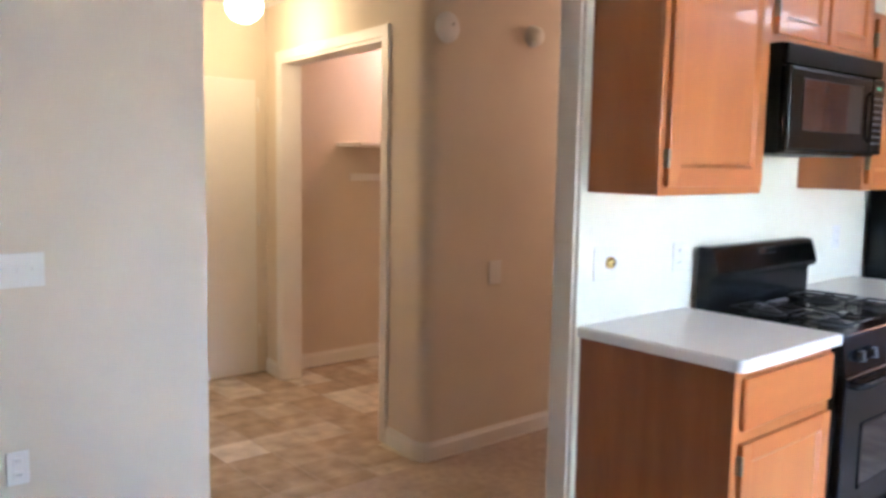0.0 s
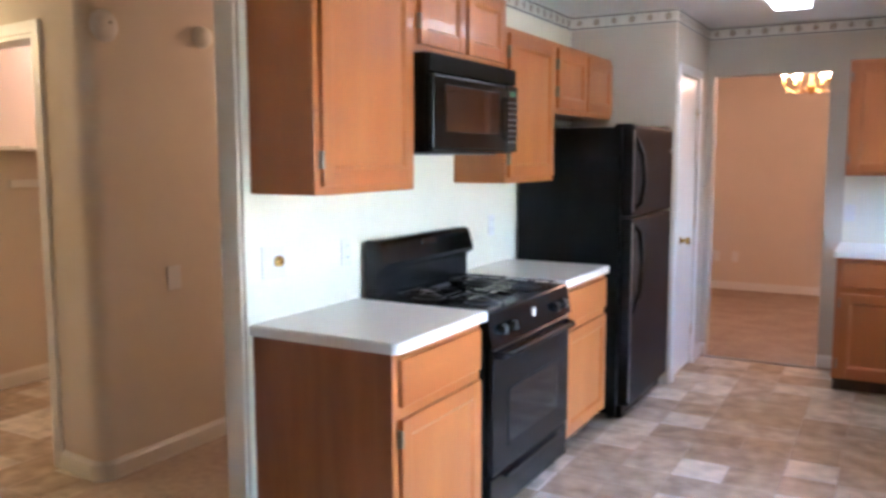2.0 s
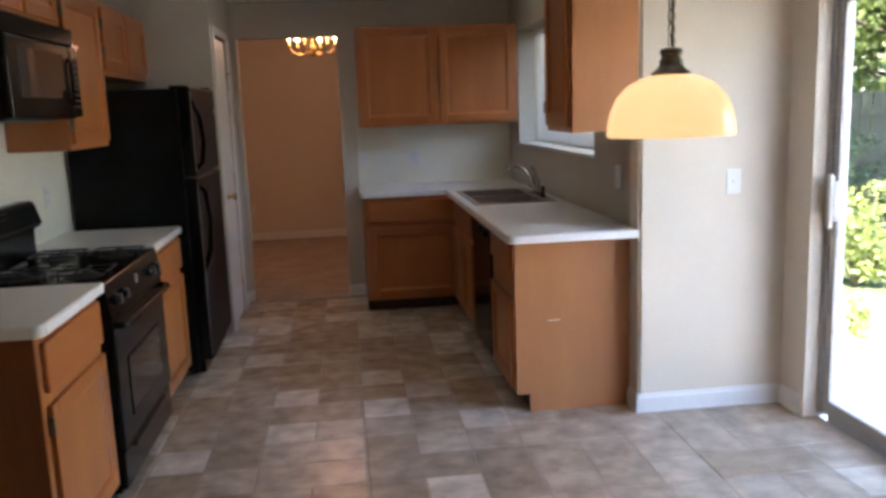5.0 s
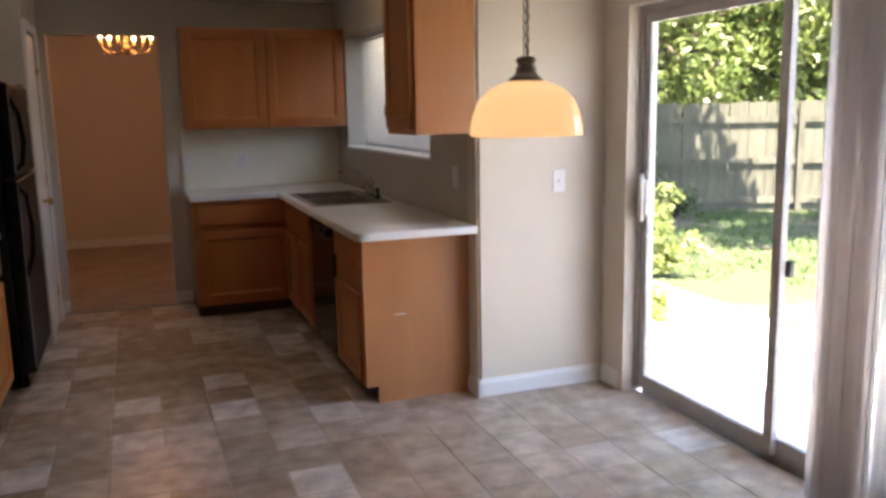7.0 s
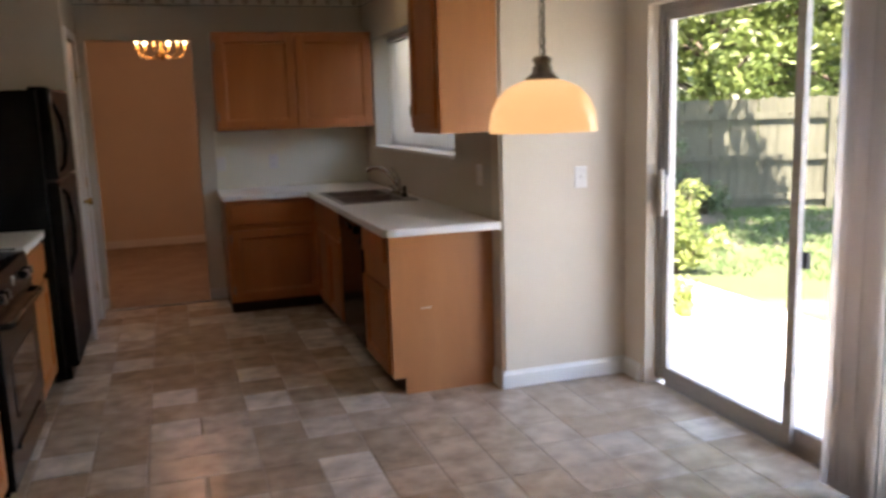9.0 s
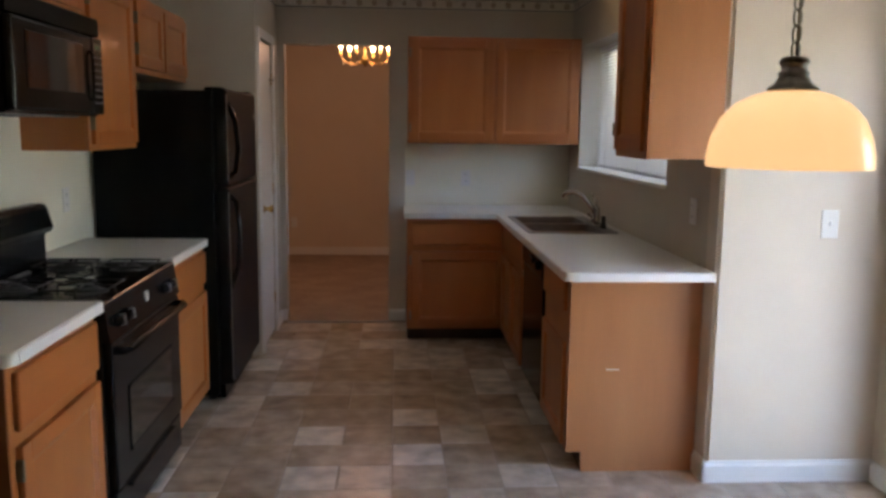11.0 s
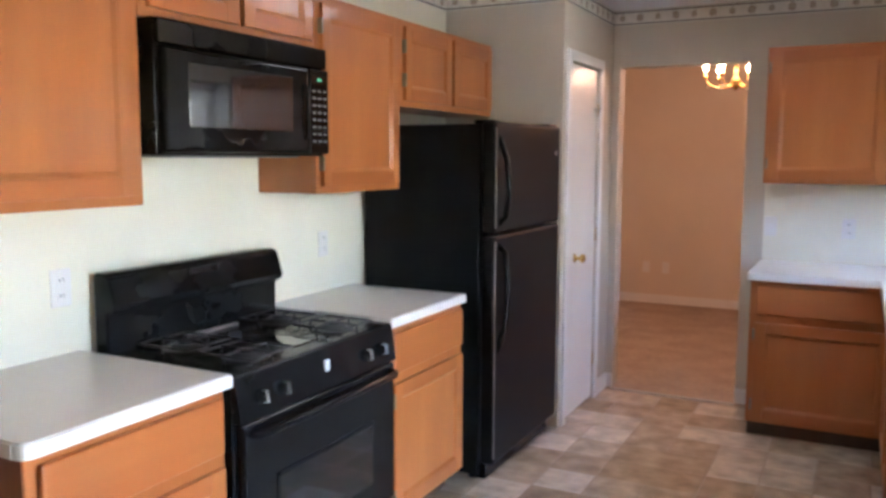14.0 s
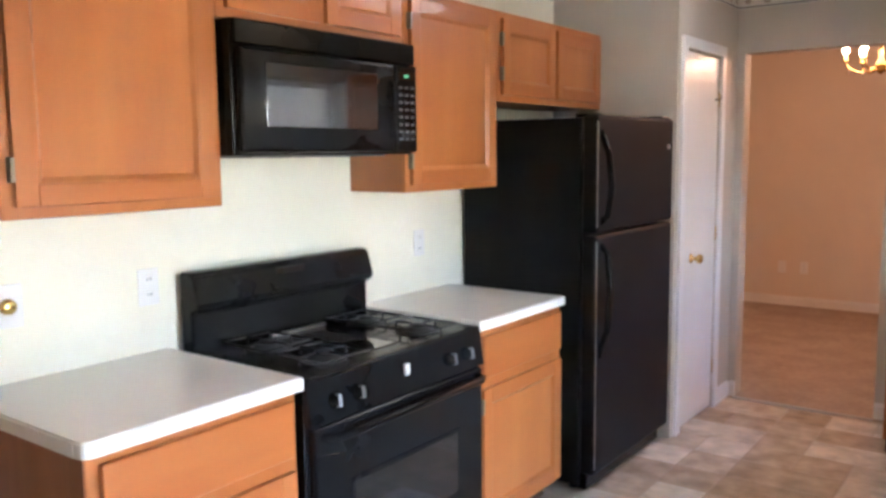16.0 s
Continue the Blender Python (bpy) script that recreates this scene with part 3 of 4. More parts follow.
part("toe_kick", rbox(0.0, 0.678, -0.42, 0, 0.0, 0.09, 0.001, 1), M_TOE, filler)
narrow = thing("base_cabinet", EAST(1.939, 0, RUN), "narrow maple cabinet with a tall end panel", "cabinet", "base cabinets")
part("body", rbox(0, 0.555, -0.48, 0, 0.09, CT - 0.039, 0.002, 1), M_WOOD, narrow)
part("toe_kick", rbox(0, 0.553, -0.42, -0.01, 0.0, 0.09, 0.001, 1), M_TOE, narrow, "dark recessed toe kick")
part("face_frame", rbox(0, 0.555, -0.492, -0.48, 0.089, CT - 0.039, 0.003), M_WOOD, narrow)
part("drawer_front", rbox(0.03, 0.53, -0.511, -0.4925, CT - 0.2, CT - 0.065, 0.006, 3), M_WOODH, narrow)
panel_door(0.50, 0.46, "door", narrow, 0.03, 0.11, -0.4925)
bm = prism([(-0.492, 0.09), (-0.492, CT - 0.039), (RUN - 0.002, CT - 0.039), (RUN - 0.002, 0), (-0.425, 0), (-0.425, 0.09)], 0.5552, 0.574)
bmesh.ops.transform(bm, matrix=Matrix(((0, 0, 1, 0), (1, 0, 0, 0), (0, 1, 0, 0), (0, 0, 0, 1))), verts=bm.verts[:])
bmesh.ops.recalc_face_normals(bm, faces=bm.faces[:])
part("end_panel", bm, M_WOOD_SHEEN, narrow, "plain maple end panel with a scuff")


part("scuff", rbox(0.5738, 0.5743, -0.33, -0.27, 0.458, 0.462, 0.0001, 1), M_LAM, narrow, "pale scratch in the finish")


def rounded(pts, radii, n=6):
    """A plan outline with rounded corners."""
    out = []
    for i, p in enumerate(pts):
        p, a, b = Vector(p), Vector(pts[i - 1]), Vector(pts[(i + 1) % len(pts)])
        r = radii[i]
        if r <= 0:
            out.append(tuple(p))
            continue
        s, e = p + (a - p).normalized() * r, p + (b - p).normalized() * r
        for k in range(n + 1):
            u = k / n
            q = (1 - u) ** 2 * s + 2 * u * (1 - u) * p + u * u * e
            out.append(tuple(q))
    return out


def worktop(name, pts, radii, label):
    bm = prism(rounded(pts, radii), CT - 0.038, CT)
    top = [e for e in bm.edges if all(abs(v.co.z - CT) < 1e-6 for v in e.verts) and len(e.link_faces) == 2]
    bmesh.ops.bevel(bm, geom=top, offset=0.004, segments=2, affect="EDGES")
    ob = new(name, mesh_of(name, bm, M_LAM))
    return tagged(ob, label, "worktop", "worktops")


worktop("worktop", [(0.002, 0.062), (0.622, 0.062), (0.622, 0.708), (0.002, 0.708)], [0, 0.035, 0.004, 0], "white laminate worktop with a rounded corner")
worktop("worktop", [(0.002, 1.590), (0.615, 1.590), (0.615, 2.242), (0.002, 2.242)], [0, 0.004, 0.004, 0], "white laminate worktop between stove and refrigerator")
for ob, runs in ((bpy.data.objects["worktop"], ((0.622, 0.6240, 0.10, 0.706), (0.004, 0.585, 0.0600, 0.062))), (bpy.data.objects["worktop.001"], ((0.615, 0.6170, 1.596, 2.238),))):
    for q in runs:
        part("edge_band", rbox(*q, CT - 0.0375, CT - 0.004, 0.0008, 1), M_BAND, ob, "bright white laminate edge")
# the L-shaped worktop has a cut-out for the sink
SX0, SX1, SY0, SY1 = 2.325, 2.835, 2.50, 3.36
top = worktop("worktop", [(1.642, 4.198), (1.642, 3.55), (2.272, 3.55), (2.272, 1.238), (2.898, 1.238), (2.898, 4.198)], [0, 0.02, 0, 0.05, 0, 0], "L-shaped white laminate worktop round the sink")
cut = new("sink_cutter", mesh_of("sink_cutter", rbox(SX0 + 0.015, SX1 - 0.015, SY0 + 0.015, SY1 - 0.015, CT - 0.2, CT + 0.2, 0.0), M_LAM))
mod = top.modifiers.new("sink_cut", "BOOLEAN")
mod.operation, mod.object, mod.solver = "DIFFERENCE", cut, "EXACT"
depsgraph = bpy.context.evaluated_depsgraph_get()
fresh = bpy.data.meshes.new_from_object(top.evaluated_get(depsgraph))
top.modifiers.clear()
top.data = fresh
bpy.data.objects.remove(cut)
for q in ((2.2700, 2.272, 1.29, 3.545), (2.33, 2.884, 1.2360, 1.238), (1.67, 2.269, 3.5480, 3.55)):
    part("edge_band", rbox(*q, CT - 0.0375, CT - 0.004, 0.0008, 1), M_BAND, top, "bright white laminate edge")


def splash(name, pts, label):
    bm = bmesh.new()
    for q in pts:
        box(bm, *q)
    return setting(name, bm, M_SPLASH, label, "backsplash")


splash("backsplash_far", [(1.65, 2.898, 4.1935, 4.1995, CT + 0.001, 1.371)], "white backsplash behind the corner worktop")

# ---- stove ----


def stove(m):
    ob = thing("gas_stove", m, "black freestanding gas stove with four burners", "stove")
    w, d, h = 0.868, 0.585, CT - 0.012
    part("body", rbox(0, w, -d, 0, 0.05, h - 0.03, 0.004), M_BLACK, ob)
    for x in (0.04, w - 0.04):
        for y in (-d + 0.05, -0.05):
            part("foot", lathe([(0, 0), (0.02, 0), (0.02, 0.05), (0, 0.05)], 12), M_SLOT, ob, m=pose(x, y, 0))
    cook = part("cooktop", rbox(-0.002, w + 0.002, -d - 0.012, -0.07, h - 0.03, h, 0.010, 3), M_BLACK, ob)
    part("storage_drawer", rbox(0.012, w - 0.012, -d - 0.022, -d, 0.06, 0.215, 0.008, 3), M_BLACK, ob)
    part("drawer_grip", rbox(0.15, w - 0.15, -d - 0.036, -d - 0.02, 0.185, 0.205, 0.006), M_BLACK, ob)
    door = part("oven_door", rbox(0.012, w - 0.012, -d - 0.030, -d, 0.225, h - 0.145, 0.010, 3), M_BLACK, ob)
    part("oven_window", rbox(0.17, w - 0.17, -d - 0.033, -d - 0.028, 0.33, 0.55, 0.002), M_GLASSB, door, "smoked oven window")
    bm = bmesh.new()
    for q in ((0.16, w - 0.16, 0.318, 0.33), (0.16, w - 0.16, 0.55, 0.562), (0.158, 0.17, 0.318, 0.562), (w - 0.17, w - 0.158, 0.318, 0.562)):
        box(bm, q[0], q[1], -d - 0.0335, -d - 0.029, q[2], q[3])
    part("window_frame", bm, M_BLACK, door)
    hz = h - 0.175
    bm = tube([(0.05, -d - 0.028, hz), (0.052, -d - 0.058, hz), (0.08, -d - 0.07, hz), (w - 0.08, -d - 0.07, hz), (w - 0.052, -d - 0.058, hz), (w - 0.05, -d - 0.028, hz)], 0.014, 12)
    part("oven_handle", bm, M_BLACK, door, "thick black bar handle")
    ctl = part("control_panel", prism([(0, 0), (0, 0.125), (0.012, 0.125), (0.03, 0.0)], 0, w - 0.004), M_BLACK, ob,
               m=Matrix(((0, 0, 1, 0.002), (-1, 0, 0, -d), (0, 1, 0, h - 0.138), (0, 0, 0, 1))))
    for x in (0.10, 0.20, w - 0.20, w - 0.10):
        k = part("knob", lathe([(0, 0), (0.024, 0), (0.022, 0.012), (0.017, 0.014), (0.016, 0.026), (0, 0.027)], 20), M_BLACK, ob, m=pose(x, -d - 0.019, h - 0.08, 82))
        part("knob_grip", rbox(-0.005, 0.005, -0.019, 0.019, 0.012, 0.034, 0.003), M_STEEL, k, "grey metal knob grip")
    part("badge", rbox(w / 2 - 0.012, w / 2 + 0.012, -d - 0.0265, -d - 0.015, h - 0.082, h - 0.045, 0.002), M_PLATE, ob, "small white maker's badge", m=None)
    # backguard with a forward-leaning face
    top = 1.145
    bm = prism([(-0.005, h - 0.04), (-0.062, h - 0.04), (-0.062, h + 0.12), (-0.098, h + 0.138), (-0.100, h + 0.155), (-0.076, top - 0.012), (-0.06, top), (-0.005, top)], 0.028, w - 0.010)
    bmesh.ops.transform(bm, matrix=Matrix(((0, 0, 1, 0), (1, 0, 0, 0), (0, 1, 0, 0), (0, 0, 0, 1))), verts=bm.verts[:])
    bmesh.ops.recalc_face_normals(bm, faces=bm.faces[:])
    bmesh.ops.bevel(bm, geom=[e for e in bm.edges if e.calc_face_angle(0) > 0.6], offset=0.006, segments=2, affect="EDGES")
    guard = part("backguard", bm, M_BLACK, ob)
    part("clock_panel", rbox(w / 2 - 0.07, w / 2 + 0.07, -0.080, -0.066, top - 0.045, top - 0.018, 0.003), M_GLASSB, guard, "small dark clock panel", m=pose(0, -0.006, 0))
    part("oven_vent", rbox(w / 2 - 0.13, w / 2 + 0.13, -0.125, -0.105, h - 0.001, h + 0.012, 0.004), M_STEEL, ob, "bright metal vent strip")
    for x in (0.2, w - 0.2):
        for y in (-0.22, -0.47):
            b = part("burner", lathe([(0, h), (0.075, h), (0.07, h + 0.004), (0.045, h + 0.006), (0.045, h + 0.014), (0.034, h + 0.02), (0, h + 0.021)], 24), M_IRON, ob, "gas burner in a drip bowl", m=pose(x, y, 0))
            part("burner_cap", lathe([(0, h + 0.021), (0.03, h + 0.021), (0.03, h + 0.026), (0, h + 0.028)], 20), M_IRON, b)
            bm = bmesh.new()
            zz = h + 0.024
            s = 0.10
            ring = [(s, s, zz), (-s, s, zz), (-s, -s, zz), (s, -s, zz), (s, s, zz)]
            tube(ring, 0.004, 6, bm)
            for dx, dy in ((1, 0), (-1, 0), (0, 1), (0, -1)):
                tube([(dx * s, dy * s, zz), (dx * 0.03, dy * 0.03, zz + 0.003)], 0.004, 6, bm)
                tube([(dx * s, dy * s, zz), (dx * s, dy * s, h)], 0.004, 6, bm)
            part("grate", bm, M_IRON, ob, "black wire pan grate", m=pose(x, y, 0))
    part("centre_plate", rbox(w / 2 - 0.055, w / 2 + 0.055, -0.52, -0.17, h, h + 0.003, 0.002), M_GLASSB, ob)
    return ob


stove(west(0.716, 0, 0.022))

# ---- microwave ----


def microwave(m):
    ob = thing("microwave", m, "black over-the-range microwave under a cabinet", "microwave")
    w, d, h = 0.826, 0.330, 0.396
    part("body", rbox(0, w, -d, 0, 0, h, 0.004), M_BLACK, ob)
    part("vent_grille", rbox(0.0, w, -d - 0.02, -d, h - 0.075, h - 0.002, 0.006), M_BLACK, ob)
    door = part("door", rbox(0.004, w * 0.845, -d - 0.035, -d, 0.008, h - 0.08, 0.014, 4), M_BLACK, ob)
    part("door_window", rbox(0.10, w * 0.845 - 0.10, -d - 0.0375, -d - 0.033, 0.085, h - 0.122, 0.002), M_MWIN, door, "reflective dark window")
    x = w * 0.845 - 0.028
    bm = tube([(x, -d - 0.034, 0.06), (x, -d - 0.046, 0.075), (x, -d - 0.048, 0.18), (x, -d - 0.046, h - 0.155), (x, -d - 0.034, h - 0.14)], 0.006, 10)
    part("handle", bm, M_BLACK, door, "black bowed handle")
    ctl = part("control_panel", rbox(w * 0.845 + 0.003, w - 0.004, -d - 0.032, -d, 0.008, h - 0.08, 0.008, 3), M_BLACK, ob)
    cx = w * 0.922
    part("display", rbox(cx - 0.045, cx + 0.045, -d - 0.0335, -d - 0.0315, h - 0.135, h - 0.105, 0.001), M_GLASSB, ctl)
    part("clock_digits", rbox(cx - 0.016, cx + 0.012, -d - 0.0345, -d - 0.0325, h - 0.124, h - 0.114, 0.0005), M_DISPLAY, ctl, "green lit clock digits")
    for r in range(8):
        for c in range(3):
            part("button", rbox(cx - 0.043 + c * 0.033, cx - 0.043 + c * 0.033 + 0.020, -d - 0.0335, -d - 0.031, 0.05 + r * 0.026, 0.05 + r * 0.026 + 0.008, 0.0005), M_GREYP, ctl)
    part("underside_filter", rbox(0.1, w - 0.1, -d + 0.04, -0.05, -0.006, 0.002, 0.002), M_GREYP, ob)
    return ob


microwave(west(0.733, 1.512, 0.004))

# ---- refrigerator ----


def fridge(m):
    ob = thing("refrigerator", m, "black top-freezer refrigerator with curved handles", "refrigerator")
    w, d, h = 0.87, 0.615, 1.672
    part("cabinet", rbox(0, w, -d, 0, 0.03, h - 0.012, 0.006), M_BLACKT, ob)
    part("base_grille", rbox(0.02, w - 0.02, -d - 0.03, -d + 0.05, 0.012, 0.085, 0.004), M_BLACK, ob)
    for x in (0.06, w - 0.06):
        part("foot", lathe([(0, 0), (0.025, 0), (0.025, 0.03), (0, 0.03)], 12), M_SLOT, ob, m=pose(x, -d + 0.05, 0))
    split = 1.162
    low = part("fridge_door", rbox(0.0, w, -d - 0.075, -d - 0.006, 0.09, split - 0.006, 0.016, 4), M_BLACKT, ob)
    up = part("freezer_door", rbox(0.0, w, -d - 0.075, -d - 0.006, split + 0.006, h, 0.016, 4), M_BLACKT, ob)
    part("handle", tube([(0.055, -d - 0.070, split + 0.05), (0.052, -d - 0.105, split + 0.08), (0.05, -d - 0.122, split + 0.2), (0.048, -d - 0.11, split + 0.34), (0.045, -d - 0.070, split + 0.44)], 0.014, 12), M_BLACK, up, "black curved handle")
    part("handle", tube([(0.055, -d - 0.070, split - 0.05), (0.052, -d - 0.105, split - 0.08), (0.05, -d - 0.122, split - 0.25), (0.048, -d - 0.11, split - 0.42), (0.045, -d - 0.070, split - 0.54)], 0.014, 12), M_BLACK, low, "black curved handle")
    part("trim_strip", rbox(0.004, 0.012, -d - 0.0775, -d - 0.073, 0.12, split - 0.03, 0.001), M_STEEL, low)
    part("trim_strip", rbox(0.004, 0.012, -d - 0.0775, -d - 0.073, split + 0.03, h - 0.03, 0.001), M_STEEL, up)
    part("badge", rbox(w - 0.085, w - 0.045, -d - 0.077, -d - 0.074, h - 0.15, h - 0.125, 0.001), M_STEEL, up, "small silver badge")
    part("hinge_cover", rbox(w - 0.12, w - 0.02, -d - 0.06, -d + 0.06, h - 0.014, h + 0.012, 0.006), M_BLACK, ob)
    part("hinge_cover", rbox(0.02, 0.10, -d - 0.05, -d + 0.04, h - 0.012, h + 0.006, 0.004), M_BLACK, ob)
    return ob


fridge(west(2.335, 0, 0.02))

# ---- pantry door ----
door = thing("door", pose(0.685, 3.348, 0, 0, 0, 90), "flush white painted pantry door with a brass knob, closed", "door")
door.name = "pantry_door"
part("slab", rbox(0, 0.554, -0.018, 0.016, 0.012, 2.03, 0.003), M_DOOR, door)
knob = part("knob", lathe([(0, 0), (0.028, 0), (0.026, 0.006), (0.012, 0.01), (0.011, 0.03), (0.024, 0.04), (0.027, 0.052), (0.02, 0.062), (0, 0.065)], 24), M_BRASS, door, "polished brass knob", m=pose(0.165, -0.018, 0.932, 90))
for z in (0.25, 1.04, 1.80):
    part("hinge", tube([(0.558, -0.022, z - 0.04), (0.558, -0.022, z + 0.04)], 0.006, 8), M_BRASS, door)
part("coat_hook", tube([(0.50, -0.018, 1.80), (0.50, -0.045, 1.795), (0.50, -0.055, 1.815)], 0.004, 8), M_PEWTER, door, "small hook")


# ---- plates ----
def plate(m, label, kind="outlet", w=0.072, h=0.116, gangs=1):
    name = {"outlet": "wall_outlet", "switch": "light_switch", "blank": "wall_plate"}[kind]
    ob = thing(name, m, label, kind if kind != "blank" else "plate")
    part("cover", rbox(-w / 2, w / 2, -0.006, 0.001, -h / 2, h / 2, 0.003), M_PLATE, ob)
    for g in range(gangs):
        x = (g - (gangs - 1) / 2) * 0.046
        if kind == "outlet":
            for z in (-0.024, 0.024):
                part("receptacle", rbox(x - 0.016, x + 0.016, -0.008, -0.004, z - 0.014, z + 0.014, 0.004), M_PLATE, ob)
                for dx in (-0.006, 0.006):
                    part("slot", rbox(x + dx - 0.0012, x + dx + 0.0012, -0.0085, -0.006, z - 0.004, z + 0.006, 0), M_SLOT, ob)
        elif kind == "switch":
            part("toggle", rbox(x - 0.005, x + 0.005, -0.016, -0.004, -0.006, 0.012, 0.002), M_PLATE, ob)
    return ob


plate(west(0.647, 1.11, 0.0028), "white electrical outlet above the worktop")
plate(west(2.014, 1.12, 0.0028), "white electrical outlet beside the refrigerator")
timer = plate(west(0.195, 1.116, 0.0028), "white plate with a round brass timer dial", "blank", 0.125, 0.12)
part("dial", lathe([(0, 0), (0.022, 0), (0.02, 0.014), (0.012, 0.018), (0, 0.018)], 24), M_BRASS, timer, "small round brass dial", m=pose(0.02, -0.006, 0, 90))
plate(pose(3.361, 1.2435, 1.11), "white light switch beside the sliding door", "switch")
plate(pose(2.11, 4.1930, 1.11), "white electrical outlet on the backsplash")
plate(pose(1.69, 4.1930, 1.11), "white light switch on the backsplash", "switch")
plate(EAST(1.53, 1.13), "white electrical outlet above the sink worktop")
plate(pose(0.402, 7.4995, 0.38), "white electrical outlet low on the dining wall")
plate(pose(0.20, 7.4995, 0.38), "beige cable plate low on the dining wall", "blank")
plate(pose(-1.1495, -1.45, 1.08, 0, 0, 90), "white four-gang light switch plate", "switch", 0.21, 0.116, 4)
plate(pose(-1.1495, -1.452, 0.406, 0, 0, 90), "white electrical outlet low on the wall")
plate(pose(-1.1495, 0.779, 0.902, 0, 0, 90), "white blank plate on the corridor wall", "blank", 0.085, 0.12)
# alarm and chime on the corridor wall
alarm = thing("smoke_alarm", pose(-1.1495, 0.43, 2.08, 0, 0, 90), "round white smoke alarm on the corridor wall", "alarm")
part("base", lathe([(0, 0), (0.072, 0), (0.072, 0.01), (0, 0.01)], 32), M_PLATE, alarm, m=pose(0, 0, 0, 90))
part("cover", lathe([(0, 0.035), (0.03, 0.034), (0.055, 0.028), (0.066, 0.012), (0.066, 0.009), (0, 0.009)], 32), M_PLATE, alarm, m=pose(0, 0, 0, 90))
part("indicator", lathe([(0, 0.036), (0.006, 0.036), (0.006, 0.033), (0, 0.033)], 12), M_SLOT, alarm, m=pose(0.012, 0, 0.012, 90))
chime = thing("thermostat", pose(-1.1495, 1.01, 2.10, 0, 0, 90), "small round white sensor on the corridor wall", "sensor")
part("body", lathe([(0, 0.055), (0.03, 0.053), (0.045, 0.04), (0.05, 0.0), (0, 0)], 28), M_PLATE, chime, m=pose(0, 0, 0, 90))
part("base", lathe([(0, 0), (0.056, 0), (0.056, 0.008), (0, 0.008)], 28), M_PLATE, chime, m=pose(0, 0, 0, 90))

# ---- foyer ----
fd = thing("foyer_door", pose(-3.139, -0.15, 0, 0, 0, 90), "flush cream foyer door, closed", "door")
part("slab", rbox(-0.30, 0.63, -0.02, -0.001, 0.015, 1.96, 0.003), M_DOOR, fd)
for z in (0.3, 1.05, 1.8):
    part("hinge", tube([(0.646, -0.02, z - 0.045), (0.646, -0.02, z + 0.045)], 0.007, 8), M_TRIM, fd)
globe = thing("ceiling_globe", pose(-2.5, 0.09, H), "lit white glass globe light on the ceiling", "lamp")
part("canopy", lathe([(0, 0), (0.07, 0), (0.065, -0.02), (0.045, -0.03), (0, -0.03)], 24), M_BRASS, globe)
part("glass_globe", lathe([(0.045, -0.03), (0.085, -0.06), (0.105, -0.11), (0.10, -0.16), (0.07, -0.2), (0.03, -0.22), (0, -0.222)], 28), M_GLOBE, globe, "glowing white glass")
globe2 = copy_thing(globe, pose(-0.6, 2.3, H))
tagged(globe2, "lit white glass globe light on the corridor ceiling")
shelf = thing("closet_shelf", pose(0, 0, 0), "white closet shelf with a hanging rail below", "shelf")
bm = rbox(-3.048, -2.75, 1.06, 2.74, 1.545, 1.57, 0.003)
part("board", bm, M_TRIM, shelf)
part("rail_board", rbox(-3.048, -3.025, 1.17, 2.74, 1.305, 1.355, 0.003), M_TRIM, shelf)
part("bracket", rbox(-3.048, -2.79, 1.66, 1.68, 1.40, 1.543, 0.002), M_TRIM, shelf)
clight = thing("closet_ceiling_light", pose(-2.75, 1.55, H), "lit square ceiling light in the closet", "lamp")
part("frame", rbox(-0.16, 0.16, -0.1, 0.1, -0.04, -0.001, 0.004), M_TRIM, clight)
part("diffuser", rbox(-0.14, 0.14, -0.08, 0.08, -0.05, -0.039, 0.004), M_DIFF, clight)

# ---- sink and tap ----
sink = thing("sink", pose(0, 0, 0), "double-bowl stainless steel sink set in the worktop", "sink")
bm = bmesh.new()
ymid = (SY0 + SY1) / 2
for y0, y1 in ((SY0 + 0.03, ymid - 0.015), (ymid + 0.015, SY1 - 0.03)):
    x0, x1, zb, zt = SX0 + 0.03, SX1 - 0.075, CT - 0.17, CT + 0.002
    r1 = [bm.verts.new((x, y, zt)) for x, y in rounded([(x0, y0), (x1, y0), (x1, y1), (x0, y1)], [0.04] * 4, 4)]
    r2 = [bm.verts.new((x, y, zb)) for x, y in rounded([(x0 + 0.02, y0 + 0.02), (x1 - 0.02, y0 + 0.02), (x1 - 0.02, y1 - 0.02), (x0 + 0.02, y1 - 0.02)], [0.04] * 4, 4)]
    for k in range(len(r1)):
        bm.faces.new((r1[k], r2[k], r2[(k + 1) % len(r1)], r1[(k + 1) % len(r1)])).smooth = True
    bm.faces.new(r2)
part("bowl", bm, M_STEEL, sink)
bm = bmesh.new()
for q in ((SX0, SX0 + 0.034, SY0, SY1), (SX1 - 0.079, SX1, SY0, SY1), (SX0 + 0.034, SX1 - 0.079, SY0, SY0 + 0.034), (SX0 + 0.034, SX1 - 0.079, SY1 - 0.034, SY1), (SX0 + 0.034, SX1 - 0.079, ymid - 0.019, ymid + 0.019)):
    box(bm, q[0], q[1], q[2], q[3], CT - 0.003, CT + 0.005)
part("rim", bm, M_STEEL, sink)
for y in (SY0 + 0.215, SY1 - 0.215):
    part("drain", lathe([(0, 0), (0.04, 0.001), (0.042, 0.004), (0.03, 0.003), (0, 0.002)], 20), M_CHROME, sink, m=pose((SX0 + SX1) / 2 - 0.02, y, CT - 0.169))
tap = thing("tap", pose(2.797, 2.87, CT + 0.005), "chrome kitchen tap with a bowed spout and side lever", "tap")
